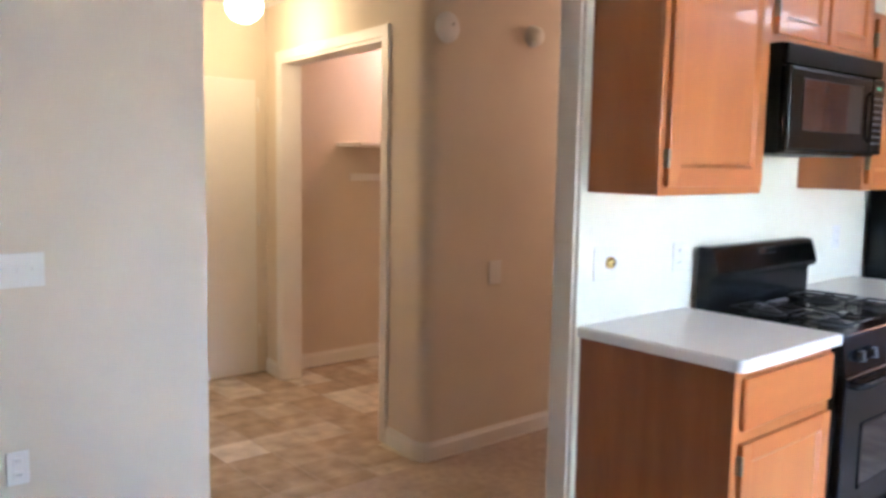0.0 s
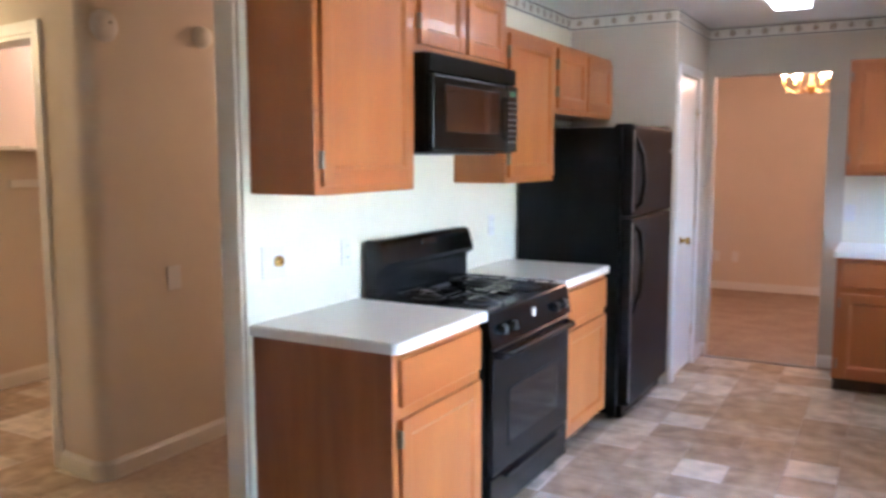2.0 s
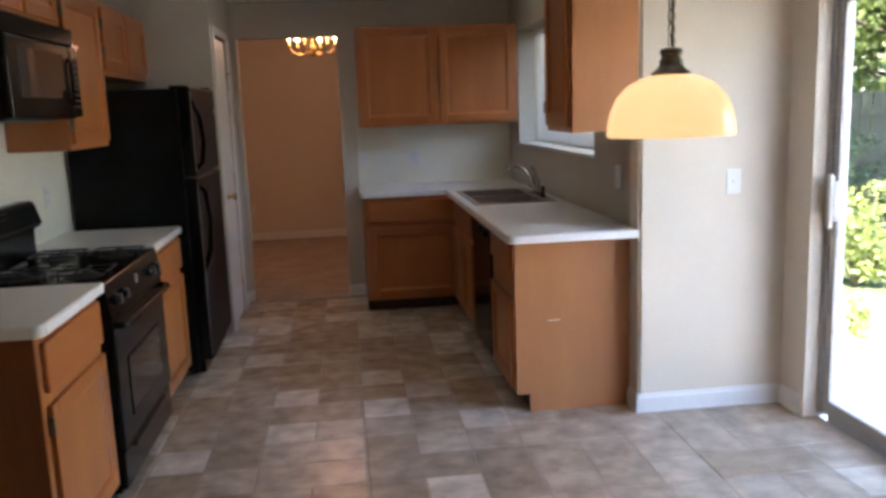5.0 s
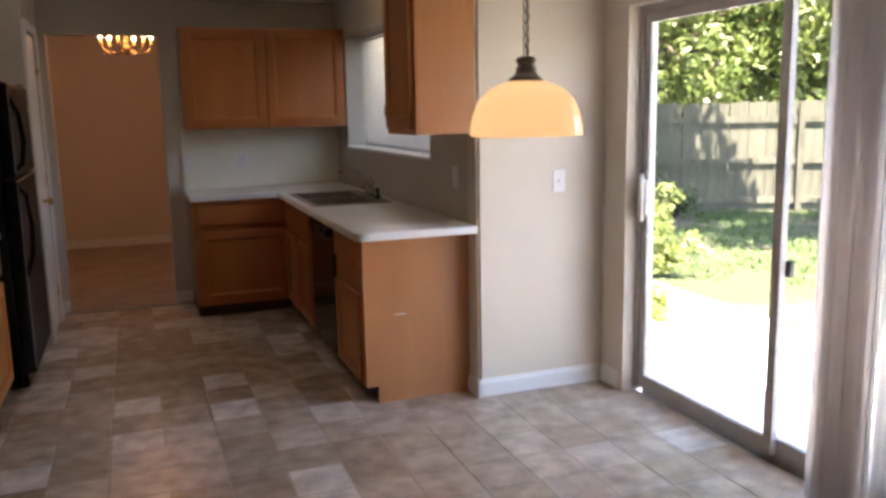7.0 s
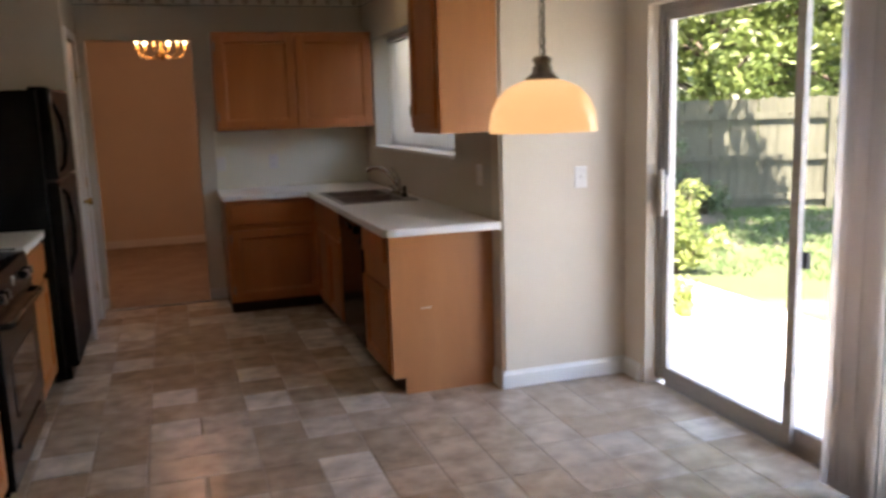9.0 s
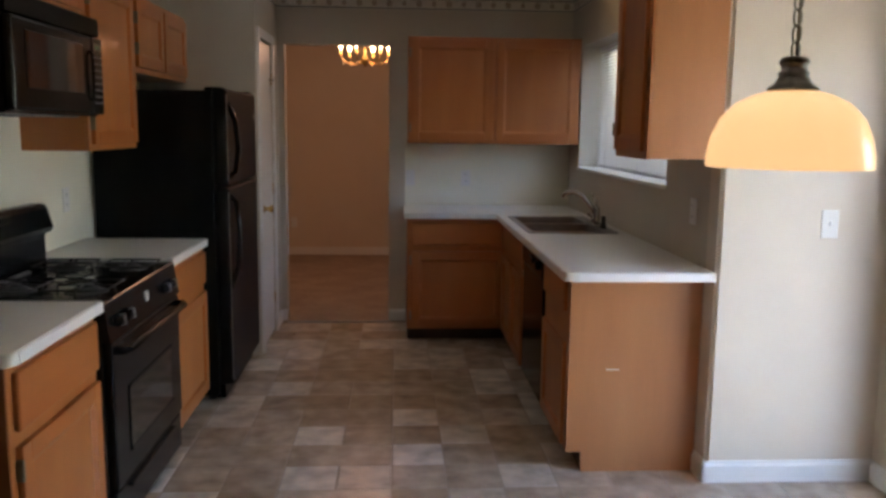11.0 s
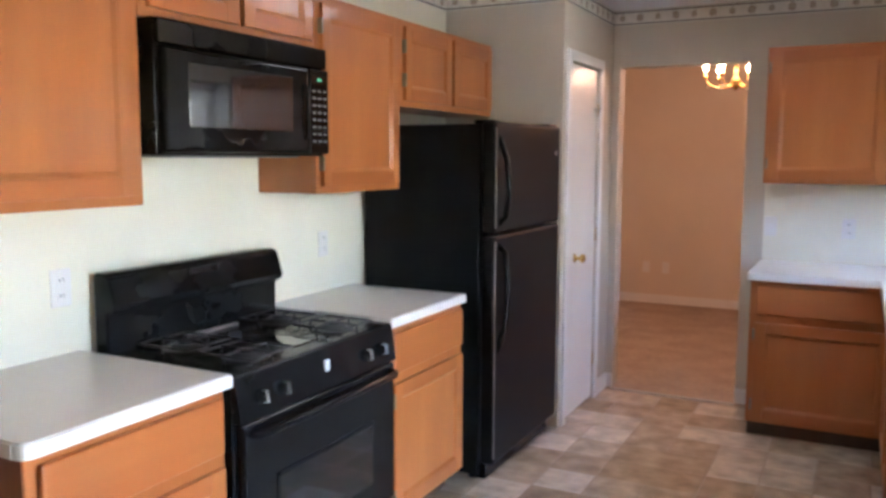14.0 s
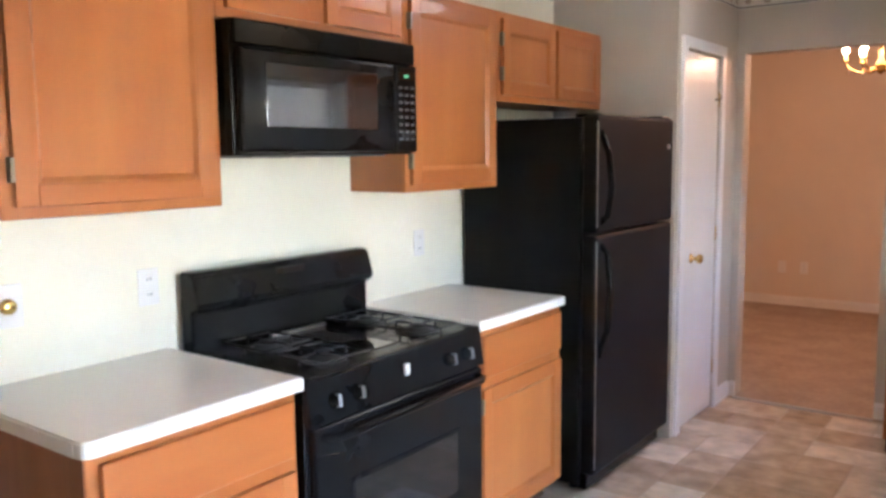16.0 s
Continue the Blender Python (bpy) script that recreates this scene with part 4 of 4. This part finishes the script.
part("base_plate", rbox(-0.03, 0.03, -0.13, 0.13, 0, 0.014, 0.006, 3), M_CHROME, tap)
part("column", lathe([(0, 0.012), (0.028, 0.012), (0.024, 0.03), (0.02, 0.09), (0.022, 0.10), (0.012, 0.115), (0, 0.117)], 20), M_CHROME, tap)
part("spout", tube([(0, 0, 0.05), (-0.03, 0.01, 0.11), (-0.08, 0.03, 0.17), (-0.13, 0.05, 0.195), (-0.175, 0.065, 0.19), (-0.20, 0.072, 0.165)], 0.013, 12), M_CHROME, tap)
part("lever", tube([(0, 0, 0.105), (0.0, 0.015, 0.14), (-0.02, 0.05, 0.185)], 0.007, 10), M_CHROME, tap)
part("side_sprayer", lathe([(0, 0), (0.02, 0), (0.018, 0.02), (0.012, 0.03), (0.014, 0.07), (0, 0.075)], 16), M_SLOT, tap, "black side sprayer", m=pose(0, -0.17, -0.0))
part("side_handle", tube([(0.0, 0.10, 0.01), (0.0, 0.10, 0.035), (-0.02, 0.13, 0.05)], 0.008, 10), M_CHROME, tap)

# dishwasher in the sink run
dish = thing("dishwasher", EAST(2.570, 0, RUN), "black built-in dishwasher under the worktop", "dishwasher")
part("body", rbox(0.0, 0.625, -0.47, 0, 0.1, CT - 0.04, 0.002, 1), M_BLACK, dish)
part("door", rbox(0.006, 0.619, -0.505, -0.47, 0.105, CT - 0.17, 0.006, 3), M_BLACK, dish)
ctl = part("control_panel", rbox(0.006, 0.619, -0.512, -0.47, CT - 0.165, CT - 0.045, 0.008, 3), M_BLACK, dish)
part("dial", lathe([(0, 0), (0.026, 0), (0.022, 0.02), (0, 0.02)], 20), M_BLACK, ctl, m=pose(0.52, -0.512, CT - 0.105, 90))
part("latch", rbox(0.25, 0.38, -0.525, -0.51, CT - 0.12, CT - 0.09, 0.004), M_BLACK, ctl)
part("kick_plate", rbox(0.006, 0.619, -0.43, -0.1, 0.0, 0.1, 0.002), M_BLACK, dish)

# ---- kitchen window with mini blind ----
WY0, WY1, WZ0, WZ1 = 1.93, 3.86, 1.20, 2.06
bm = bmesh.new()
box(bm, 2.882, 3.08, WY0 + 0.001, WY1 - 0.001, WZ0 - 0.001, WZ0 + 0.018)
win = setting("window_1", bm, M_TRIM, "kitchen window with a white sill and half-open mini blind", "window")
bm = bmesh.new()
for q in ((WY0, WY1, WZ0 + 0.018, WZ0 + 0.058), (WY0, WY1, WZ1 - 0.04, WZ1), (WY0, WY0 + 0.04, WZ0 + 0.058, WZ1 - 0.04), (WY1 - 0.04, WY1, WZ0 + 0.058, WZ1 - 0.04), ((WY0 + WY1) / 2 - 0.02, (WY0 + WY1) / 2 + 0.02, WZ0 + 0.058, WZ1 - 0.04)):
    box(bm, 3.075, 3.105, *q)
part("window_frame", bm, M_ALU, win)
for a, b in ((WY0 + 0.04, (WY0 + WY1) / 2 - 0.02), ((WY0 + WY1) / 2 + 0.02, WY1 - 0.04)):
    bm = bmesh.new()
    box(bm, 3.088, 3.091, a, b, WZ0 + 0.058, WZ1 - 0.04)
    part("pane", bm, M_PANE, win, "clear glass").visible_shadow = False
blind = thing("mini_blind", pose(3.035, 0, 0), "white horizontal mini blind, lowered and tilted half open", "blind")
part("head_rail", rbox(-0.015, 0.015, WY0 + 0.01, WY1 - 0.01, WZ1 - 0.035, WZ1 - 0.008, 0.003), M_BLIND, blind)
part("bottom_rail", rbox(-0.012, 0.012, WY0 + 0.01, WY1 - 0.01, WZ0 + 0.022, WZ0 + 0.036, 0.003), M_BLIND, blind)
bm = bmesh.new()
for k in range(4):
    x0 = -0.0125 + k * 0.00833
    box(bm, x0 * 1.0, (x0 + 0.00833), WY0 + 0.012, WY1 - 0.012, -0.0004 - abs(k - 1.5) * 0.0008, 0.0004 - abs(k - 1.5) * 0.0008)
slat = mesh_of("slat", bm, M_BLIND)
z = WZ0 + 0.05
while z < WZ1 - 0.045:
    ob = new("slat", slat)
    ob.parent = blind
    ob.matrix_local = pose(0, 0, z, 0, -38, 0)
    z += 0.0215
for y in (WY0 + 0.2, (WY0 + WY1) / 2, WY1 - 0.2):
    part("cord", tube([(0.0, y, WZ0 + 0.03), (0.0, y, WZ1 - 0.02)], 0.001, 5), M_BLIND, blind)

# ---- sliding glass door ----
DY0, DY1, DZ = -0.70, 1.03, 1.97
bm = bmesh.new()
box(bm, 3.755, 3.800, DY0 + 0.001, DY1 - 0.001, -0.12, 0.028)
box(bm, 3.695, 3.78, DY0, DY1, DZ - 0.035, DZ)
box(bm, 3.695, 3.78, DY1 - 0.03, DY1, 0.028, DZ - 0.035)
box(bm, 3.695, 3.78, DY0, DY0 + 0.03, 0.028, DZ - 0.035)
slider = setting("door_1", bm, M_ALU, "aluminium sliding glass door to the garden, closed", "door")


def sash(x, y0, y1, s=0.045):
    bm = bmesh.new()
    box(bm, x - 0.014, x + 0.014, y0, y0 + s, 0.03, DZ - 0.037)
    box(bm, x - 0.014, x + 0.014, y1 - s, y1, 0.03, DZ - 0.037)
    box(bm, x - 0.014, x + 0.014, y0 + s, y1 - s, 0.03, 0.03 + s + 0.02)
    box(bm, x - 0.014, x + 0.014, y0 + s, y1 - s, DZ - 0.037 - s, DZ - 0.037)
    ob = part("sash", bm, M_ALU, slider)
    bm = bmesh.new()
    box(bm, x - 0.002, x + 0.002, y0 + s, y1 - s, 0.03 + s + 0.02, DZ - 0.037 - s)
    pane = part("pane", bm, M_PANE, ob, "clear glass")
    pane.visible_shadow = False
    return ob


moving = sash(3.722, 0.03, DY1 - 0.032)
sash(3.755, DY0 + 0.032, 0.115)
part("handle", rbox(3.665, 3.683, DY1 - 0.085, DY1 - 0.055, 0.91, 1.15, 0.006), M_DOOR, moving, "cream pull handle")
part("handle_base", rbox(3.68, 3.709, DY1 - 0.09, DY1 - 0.05, 0.94, 1.12, 0.004), M_ALU, moving)
part("latch_box", rbox(3.742, 3.770, 0.015, 0.045, 0.79, 0.86, 0.004), M_SLOT, slider, "dark outside latch")
bm = bmesh.new()
box(bm, 3.628, 3.692, DY1 - 0.004, DY1 + 0.03, 0.0, DZ + 0.03)
box(bm, 3.628, 3.692, DY0 - 0.03, DY1 - 0.004, DZ + 0.001, DZ + 0.03)
setting("trim_slider", bm, M_WALL, "plain painted reveal of the sliding door", "trim")
vb = thing("vertical_blind", pose(3.58, 0, 0), "vertical blind slats drawn to one side of the sliding door", "blind")
part("head_rail", rbox(-0.025, 0.045, DY0 - 0.05, DY1 + 0.02, 2.02, 2.06, 0.004), M_BLIND, vb)
bm = bmesh.new()
n = 8
prof = [(-0.042 + 0.084 * k / n, 0.008 * math.sin(math.pi * k / n)) for k in range(n + 1)]
for (xa, ya), (xb, yb) in zip(prof, prof[1:]):
    vs = [bm.verts.new(p) for p in ((xa, ya, 0.03), (xb, yb, 0.03), (xb, yb, 2.02), (xa, ya, 2.02))]
    bm.faces.new(vs).smooth = True
bmesh.ops.remove_doubles(bm, verts=bm.verts[:], dist=1e-5)
bmesh.ops.solidify(bm, geom=bm.faces[:], thickness=0.0012)
vslat = mesh_of("slat", bm, M_VBLIND)
vslat2 = vslat.copy()
vslat2.materials[0] = M_BLIND
for k in range(6):
    ob = new("slat", vslat)
    ob.parent = vb
    ob.matrix_local = pose(0.004 * (k % 2), -0.335 - k * 0.036, 0, 0, 0, 98 + random.uniform(-2.5, 2.5))
for k in range(5):
    ob = new("slat", vslat2)
    ob.parent = vb
    ob.matrix_local = pose(0, -0.555 - k * 0.034, 0, 0, 0, 24 + random.uniform(-6, 6))

# ---- pendant ----
PX, PY, PZ = 2.445, -0.23, 1.404
pend = thing("pendant_lamp", pose(PX, PY, PZ), "pendant lamp with a lit amber glass dome on a chain", "lamp")
R = 0.173
outer = [(R, 0), (R * 0.995, 0.026), (R * 0.95, 0.066), (R * 0.85, 0.106), (R * 0.68, 0.138), (R * 0.45, 0.158), (0.046, 0.166)]
bm = lathe(outer + [(0.044, 0.162)] + [(r - 0.005, z - 0.003 if z else 0) for r, z in outer[::-1][1:]] + [(R, 0)], 48)
part("shade", bm, M_SHADE, pend, "glowing amber glass dome")
part("cap", lathe([(0, 0.238), (0.020, 0.238), (0.028, 0.234), (0.032, 0.224), (0.027, 0.219), (0.027, 0.208), (0.033, 0.203), (0.030, 0.196), (0.038, 0.182), (0.054, 0.170), (0.054, 0.163), (0, 0.163)], 28), M_PEWTER, pend, "antique pewter cap")
part("bulb", lathe([(0, 0.07), (0.02, 0.075), (0.03, 0.1), (0.022, 0.13), (0.013, 0.14), (0.013, 0.165), (0, 0.165)], 16), M_BULB, pend, "lit bulb")
part("cord", tube([(0.003, 0, 0.235), (0.004, 0.002, 0.6), (0.0, 0, H - PZ - 0.02)], 0.003, 6), M_PEWTER, pend)
bm = bmesh.new()
for q in ([(0.011 * math.cos(a * math.pi / 6), 0, 0.02 * math.sin(a * math.pi / 6)) for a in range(13)],):
    tube(q, 0.0025, 6, bm)
link = mesh_of("chain_link", bm, M_PEWTER)
z, k = 0.252, 0
while z < H - PZ - 0.04:
    ob = new("chain_link", link)
    ob.parent = pend
    ob.matrix_local = pose(0, 0, z, 0, 0, 90 * (k % 2) + 20)
    z, k = z + 0.034, k + 1
part("canopy", lathe([(0, 0), (0.06, 0), (0.055, -0.02), (0.02, -0.035), (0, -0.035)], 24), M_PEWTER, pend, m=pose(0, 0, H - PZ))

# ---- chandelier ----
ch = thing("chandelier", pose(1.31, 5.3, 2.06), "brass chandelier with lit candle bulbs in the dining room", "chandelier")
part("column", lathe([(0, -0.06), (0.012, -0.055), (0.03, -0.03), (0.04, 0.0), (0.025, 0.03), (0.012, 0.05), (0.018, 0.08), (0.01, 0.12), (0.008, 0.2), (0, 0.2)], 20), M_BRASS, ch)
part("chain", tube([(0, 0, 0.2), (0, 0, H - 2.06)], 0.006, 8), M_BRASS, ch)
part("canopy", lathe([(0, 0), (0.06, 0), (0.05, -0.025), (0, -0.03)], 24), M_BRASS, ch, m=pose(0, 0, H - 2.06))
for k in range(6):
    mk = pose(0, 0, 0, 0, 0, 60 * k + 12)
    arm = part("arm", tube([(0.02, 0, 0.0), (0.07, 0, -0.035), (0.13, 0, -0.04), (0.19, 0, -0.01), (0.21, 0, 0.03)], 0.006, 8), M_BRASS, ch, m=mk)
    part("candle_cup", lathe([(0, 0.028), (0.012, 0.03), (0.03, 0.038), (0.012, 0.042), (0.011, 0.085), (0, 0.085)], 16), M_BRASS, arm, m=pose(0.21, 0, 0))
    part("bulb", lathe([(0, 0.085), (0.010, 0.087), (0.018, 0.105), (0.014, 0.125), (0.004, 0.145), (0, 0.147)], 12), M_BULB, arm, "lit candle bulb", m=pose(0.21, 0, 0))
    part("crystal_drop", lathe([(0, -0.075), (0.008, -0.06), (0, -0.035)], 6), M_CHROME, arm, m=pose(0.19, 0, 0.02))

# ---- ceiling lights ----
cl = thing("ceiling_light", pose(1.39, 2.84, H), "lit rectangular box light on the kitchen ceiling", "lamp")
part("frame", rbox(-0.115, 0.115, -0.34, 0.34, -0.05, -0.001, 0.006), M_TRIM, cl)
part("diffuser", rbox(-0.10, 0.10, -0.325, 0.325, -0.085, -0.049, 0.012, 3), M_DIFF, cl, "glowing white diffuser")
can = thing("recessed_light", pose(2.56, 2.88, H), "lit recessed ceiling light above the sink", "lamp")
part("trim_ring", lathe([(0.055, -0.001), (0.09, -0.001), (0.085, -0.012), (0.055, -0.006)], 28), M_TRIM, can)
part("bulb", lathe([(0, -0.012), (0.03, -0.01), (0.05, -0.002), (0, -0.001)], 24), M_GLOBE, can)

# ---- garden ----
G = -0.12
bm = bmesh.new()
box(bm, -250, 250, -250, 250, G - 0.6, G - 0.03)
setting("ground", bm, M_SOIL, "patchy lawn with bare soil", "ground")
bm = bmesh.new()
box(bm, 3.80, 5.7, -4.5, 3.6, G - 0.1, G)
setting("patio", bm, M_CONC, "sunlit concrete patio slab", "patio")
bm = bmesh.new()
box(bm, -4.8, 4.10, -5.1, 8.1, H + 0.12, H + 0.35)
setting("roof", bm, M_ROOF, "roof slab with a short overhang", "roof")

FC, FN = Vector((8.0, 8.5, 0)), Vector((0.42, 0.9, 0)).normalized()
FR = Vector((FN.y, -FN.x, 0))
m_fence = Matrix.Translation(FC + Vector((0, 0, G - 0.2))) @ Matrix(((FR.x, FN.x, 0, 0), (FR.y, FN.y, 0, 0), (0, 0, 1, 0), (0, 0, 0, 1)))
fence = thing("fence", m_fence, "weathered grey-green wooden board fence", "fence")
bm = bmesh.new()
box(bm, 0, 0.136, 0.0, 0.018, 0.03, 1.83)
board = mesh_of("board", bm, M_FENCE)
for k in range(-45, 60):
    ob = new("board", board)
    ob.parent = fence
    ob.matrix_local = pose(k * 0.14, random.uniform(-0.004, 0.004), random.uniform(-0.02, 0.015), 0, random.uniform(-0.5, 0.5), 0)
bm = bmesh.new()
box(bm, 0, 2.39, -0.045, -0.003, 0, 0.09)
rail = mesh_of("rail", bm, M_FENCE)
bm = bmesh.new()
box(bm, -0.045, 0.045, -0.10, -0.046, 0, 1.80)
post = mesh_of("post", bm, M_FENCE)
for k in range(-3, 4):
    for z in (0.30, 0.90, 1.52):
        ob = new("rail", rail)
        ob.parent = fence
        ob.matrix_local = pose(k * 2.4, 0, z)
    ob = new("post", post)
    ob.parent = fence
    ob.matrix_local = pose(k * 2.4 + 0.6, 0, 0)


def leaves(name, parent, mat, clumps, count, size, rng, label=""):
    """Many small bent leaves scattered in clumps (centre, radius)."""
    verts, faces = [], []
    for k in range(count):
        c, r = clumps[rng.integers(len(clumps))]
        v = rng.normal(size=3)
        v = v / np.linalg.norm(v) * r * rng.uniform(0.35, 1.0) ** 0.6
        p = np.array(c) + v * (1, 1, 0.8)
        a = rng.normal(size=3)
        a /= np.linalg.norm(a)
        b = np.cross(a, rng.normal(size=3))
        b /= np.linalg.norm(b)
        s = size * rng.uniform(0.6, 1.3)
        i = len(verts)
        verts += [tuple(p - a * s), tuple(p + b * s * 0.45), tuple(p + a * s), tuple(p - b * s * 0.45)]
        faces.append((i, i + 1, i + 2, i + 3))
    data = bpy.data.meshes.new(name)
    data.from_pydata(verts, [], faces)
    data.materials.append(mat)
    ob = new(name, data)
    ob.parent = parent
    return tagged(ob, label, kind="stuff")


def tree(x, y, h, spread, seed, label, count=9000, leaf=0.075, low=0.35):
    rng = np.random.default_rng(seed)
    ob = thing("tree", pose(x, y, G - 0.1), label, "tree", "garden trees")
    bm = bmesh.new()
    top = Vector((rng.uniform(-0.3, 0.3), rng.uniform(-0.3, 0.3), h * 0.75))
    last = None
    n = 10
    rings = []
    for k in range(9):
        u = k / 8
        p = Vector((0, 0, 0)).lerp(top, u) + Vector((0.08 * math.sin(5 * u + seed), 0.08 * math.cos(4 * u + seed), 0))
        r = 0.17 * (1 - u) ** 0.8 + 0.03
        rings.append([bm.verts.new(p + Vector((r * math.cos(2 * math.pi * j / n), r * math.sin(2 * math.pi * j / n), 0))) for j in range(n)])
    for a, b in zip(rings, rings[1:]):
        for j in range(n):
            bm.faces.new((a[j], a[(j + 1) % n], b[(j + 1) % n], b[j])).smooth = True
    part("trunk", bm, M_BARK, ob)
    clumps = []
    bm = bmesh.new()
    for k in range(16):
        z0 = h * rng.uniform(low * 0.8, 0.72)
        a = rng.uniform(0, 2 * math.pi)
        d = spread * rng.uniform(0.45, 1.0)
        tip = Vector((d * math.cos(a), d * math.sin(a), z0 + rng.uniform(0.1, 0.9)))
        base = Vector((0, 0, z0 - 0.3))
        mid = base.lerp(tip, 0.5) + Vector((rng.uniform(-0.2, 0.2), rng.uniform(-0.2, 0.2), 0.15))
        tube([base, mid, tip], 0.035, 6, bm)
        for c in (tip, mid, base.lerp(tip, 0.8) + Vector((0, 0, 0.4))):
            clumps.append((tuple(c), rng.uniform(0.45, 0.9)))
    part("limbs", bm, M_BARK, ob)
    clumps += [((rng.uniform(-1, 1) * spread * 0.5, rng.uniform(-1, 1) * spread * 0.5, h * rng.uniform(0.7, 1.0)), rng.uniform(0.6, 1.0)) for _ in range(8)]
    leaves("crown", ob, M_LEAF, clumps, count, leaf, rng, "dense light green leaves")
    return ob


for x, y, seed in ((8.2, 11.6, 3), (11.0, 10.4, 5), (5.4, 13.0, 8), (13.6, 9.2, 21), (10.0, 14.5, 22), (16.6, 8.0, 23), (13.0, 13.5, 24)):
    tree(x, y, 5.4, 2.4, seed, "leafy green tree behind the fence", 13000, 0.085, 0.3)
# Added shade trees: trunks out of sight, high crowns darken the lawn and fence.
for x, y, seed in ((6.9, 6.3, 13), (12.6, 4.4, 16), (10.2, 3.6, 17)):
    tree(x, y, 6.2, 2.9, seed, "leafy tree added out of view to shade the lawn and fence", 17000, 0.085, 0.66)


WOODS = np.random.default_rng(101)
woods = new("far_woods")
tagged(woods, "dense green woodland beyond the fence", "woods")
leaves("foliage", woods, M_LEAF, [((WOODS.uniform(-4, 40), WOODS.uniform(16, 30), WOODS.uniform(0.5, 7.5)), WOODS.uniform(1.2, 2.6)) for _ in range(150)], 26000, 0.26, WOODS)


def shrub(x, y, h, spread, seed, mat, label, count=1500, leaf=0.04):
    rng = np.random.default_rng(seed)
    ob = thing("shrub", pose(x, y, G - 0.03), label, "shrub", "garden shrubs")
    bm = bmesh.new()
    clumps = []
    for k in range(9):
        a, d = rng.uniform(0, 2 * math.pi), spread * rng.uniform(0.1, 0.8)
        tip = Vector((d * math.cos(a), d * math.sin(a), h * rng.uniform(0.3, 0.95)))
        tube([(0, 0, -0.02), tip * 0.5 + Vector((0, 0, 0.05)), tip], 0.008, 5, bm)
        clumps += [(tuple(tip), spread * 0.35), (tuple(tip * 0.6), spread * 0.3)]
    part("stems", bm, M_BARK, ob)
    leaves("foliage", ob, mat, clumps, count, leaf, rng)
    return ob


shrub(7.75, 7.35, 1.15, 0.6, 31, M_SHRUB, "dark green flowering shrub by the fence", 1100)
shrub(8.7, 7.5, 0.7, 0.5, 33, M_SHRUB, "dark green shrub by the fence", 800)
shrub(5.85, 4.0, 0.85, 0.5, 35, M_LIME, "bright lime green shrub beside the patio", 1600, 0.035)
shrub(4.95, 2.6, 0.30, 0.24, 37, M_LIME, "low lime green plant on the patio edge", 700, 0.03)
rng = np.random.default_rng(77)
verts, faces = [], []
for k in range(34000):
    x, y = rng.uniform(4.2, 13), rng.uniform(-1.5, 11)
    if (x < 5.75 and y < 3.65) or noise.noise((x * 0.55, y * 0.55, 0)) < -0.12 or (x - 5.7) + (y - 3.6) < 0.6:
        continue
    a, s, w = rng.uniform(0, 6.28), rng.uniform(0.03, 0.08), 0.009
    i = len(verts)
    verts += [(x - w * math.cos(a), y - w * math.sin(a), G - 0.035), (x + w * math.cos(a), y + w * math.sin(a), G - 0.035), (x + rng.uniform(-0.05, 0.05), y + rng.uniform(-0.05, 0.05), G - 0.03 + s)]
    faces.append((i, i + 1, i + 2))
data = bpy.data.meshes.new("grass")
data.from_pydata(verts, [], faces)
data.materials.append(M_GRASS)
tagged(new("grass", data), "patchy green lawn grass", "grass", kind="stuff")

# ---- vinyl pieces ----
CELL, ROW = 0.234, 0.242


def lay(floor, x0, x1, y0, y1, seed, single):
    """Blocks of one, two or half cells laid in rows; those inside `single` are pieces of their own."""
    rng = random.Random(seed)
    nx, ny = int((x1 - x0) / CELL) + 1, int((y1 - y0) / ROW) + 1
    taken, shapes, rest = set(), {}, ([], [])

    def piece(ax, ay, w, d):
        bx, by = min(ax + w, x1), min(ay + d, y1)
        if bx - ax < 0.03 or by - ay < 0.03:
            return
        w, d = round(bx - ax, 3), round(by - ay, 3)
        g = 0.002
        if single(ax, ay):
            if (w, d) not in shapes:
                bm = bmesh.new()
                pts = [(g, g), (w - g, g), (w - g, d - g), (g, d - g)]
                lo = [bm.verts.new((x, y, -0.003)) for x, y in pts]
                hi = [bm.verts.new((x + (0.006 if x < w / 2 else -0.006), y + (0.006 if y < d / 2 else -0.006), 0.0)) for x, y in pts]
                bm.faces.new(hi)
                for i in range(4):
                    bm.faces.new((lo[i], lo[(i + 1) % 4], hi[(i + 1) % 4], hi[i]))
                shapes[w, d] = mesh_of("stone_tile", bm, M_TILE)
            ob = new("stone_tile", shapes[w, d])
            ob.parent = floor
            ob.location = (ax, ay, 0)

    for j in range(ny):
        for i in range(nx):
            if (i, j) in taken:
                continue
            ax, ay = x0 + i * CELL, y0 + j * ROW
            kind = rng.random()
            if kind < 0.14 and (i + 1, j) not in taken:
                taken |= {(i, j), (i + 1, j)}
                piece(ax, ay, 2 * CELL, ROW)
            elif kind < 0.20:
                taken |= {(i, j), (i, j + 1)}
                piece(ax, ay, CELL, 2 * ROW)
            else:
                taken.add((i, j))
                piece(ax, ay, CELL, ROW)


lay(vinyl, -0.067, 3.692, -2.653, 4.15, 5, lambda x, y: True)
lay(foyer, -3.14, -1.14, -0.9, 2.74, 9, lambda x, y: True)
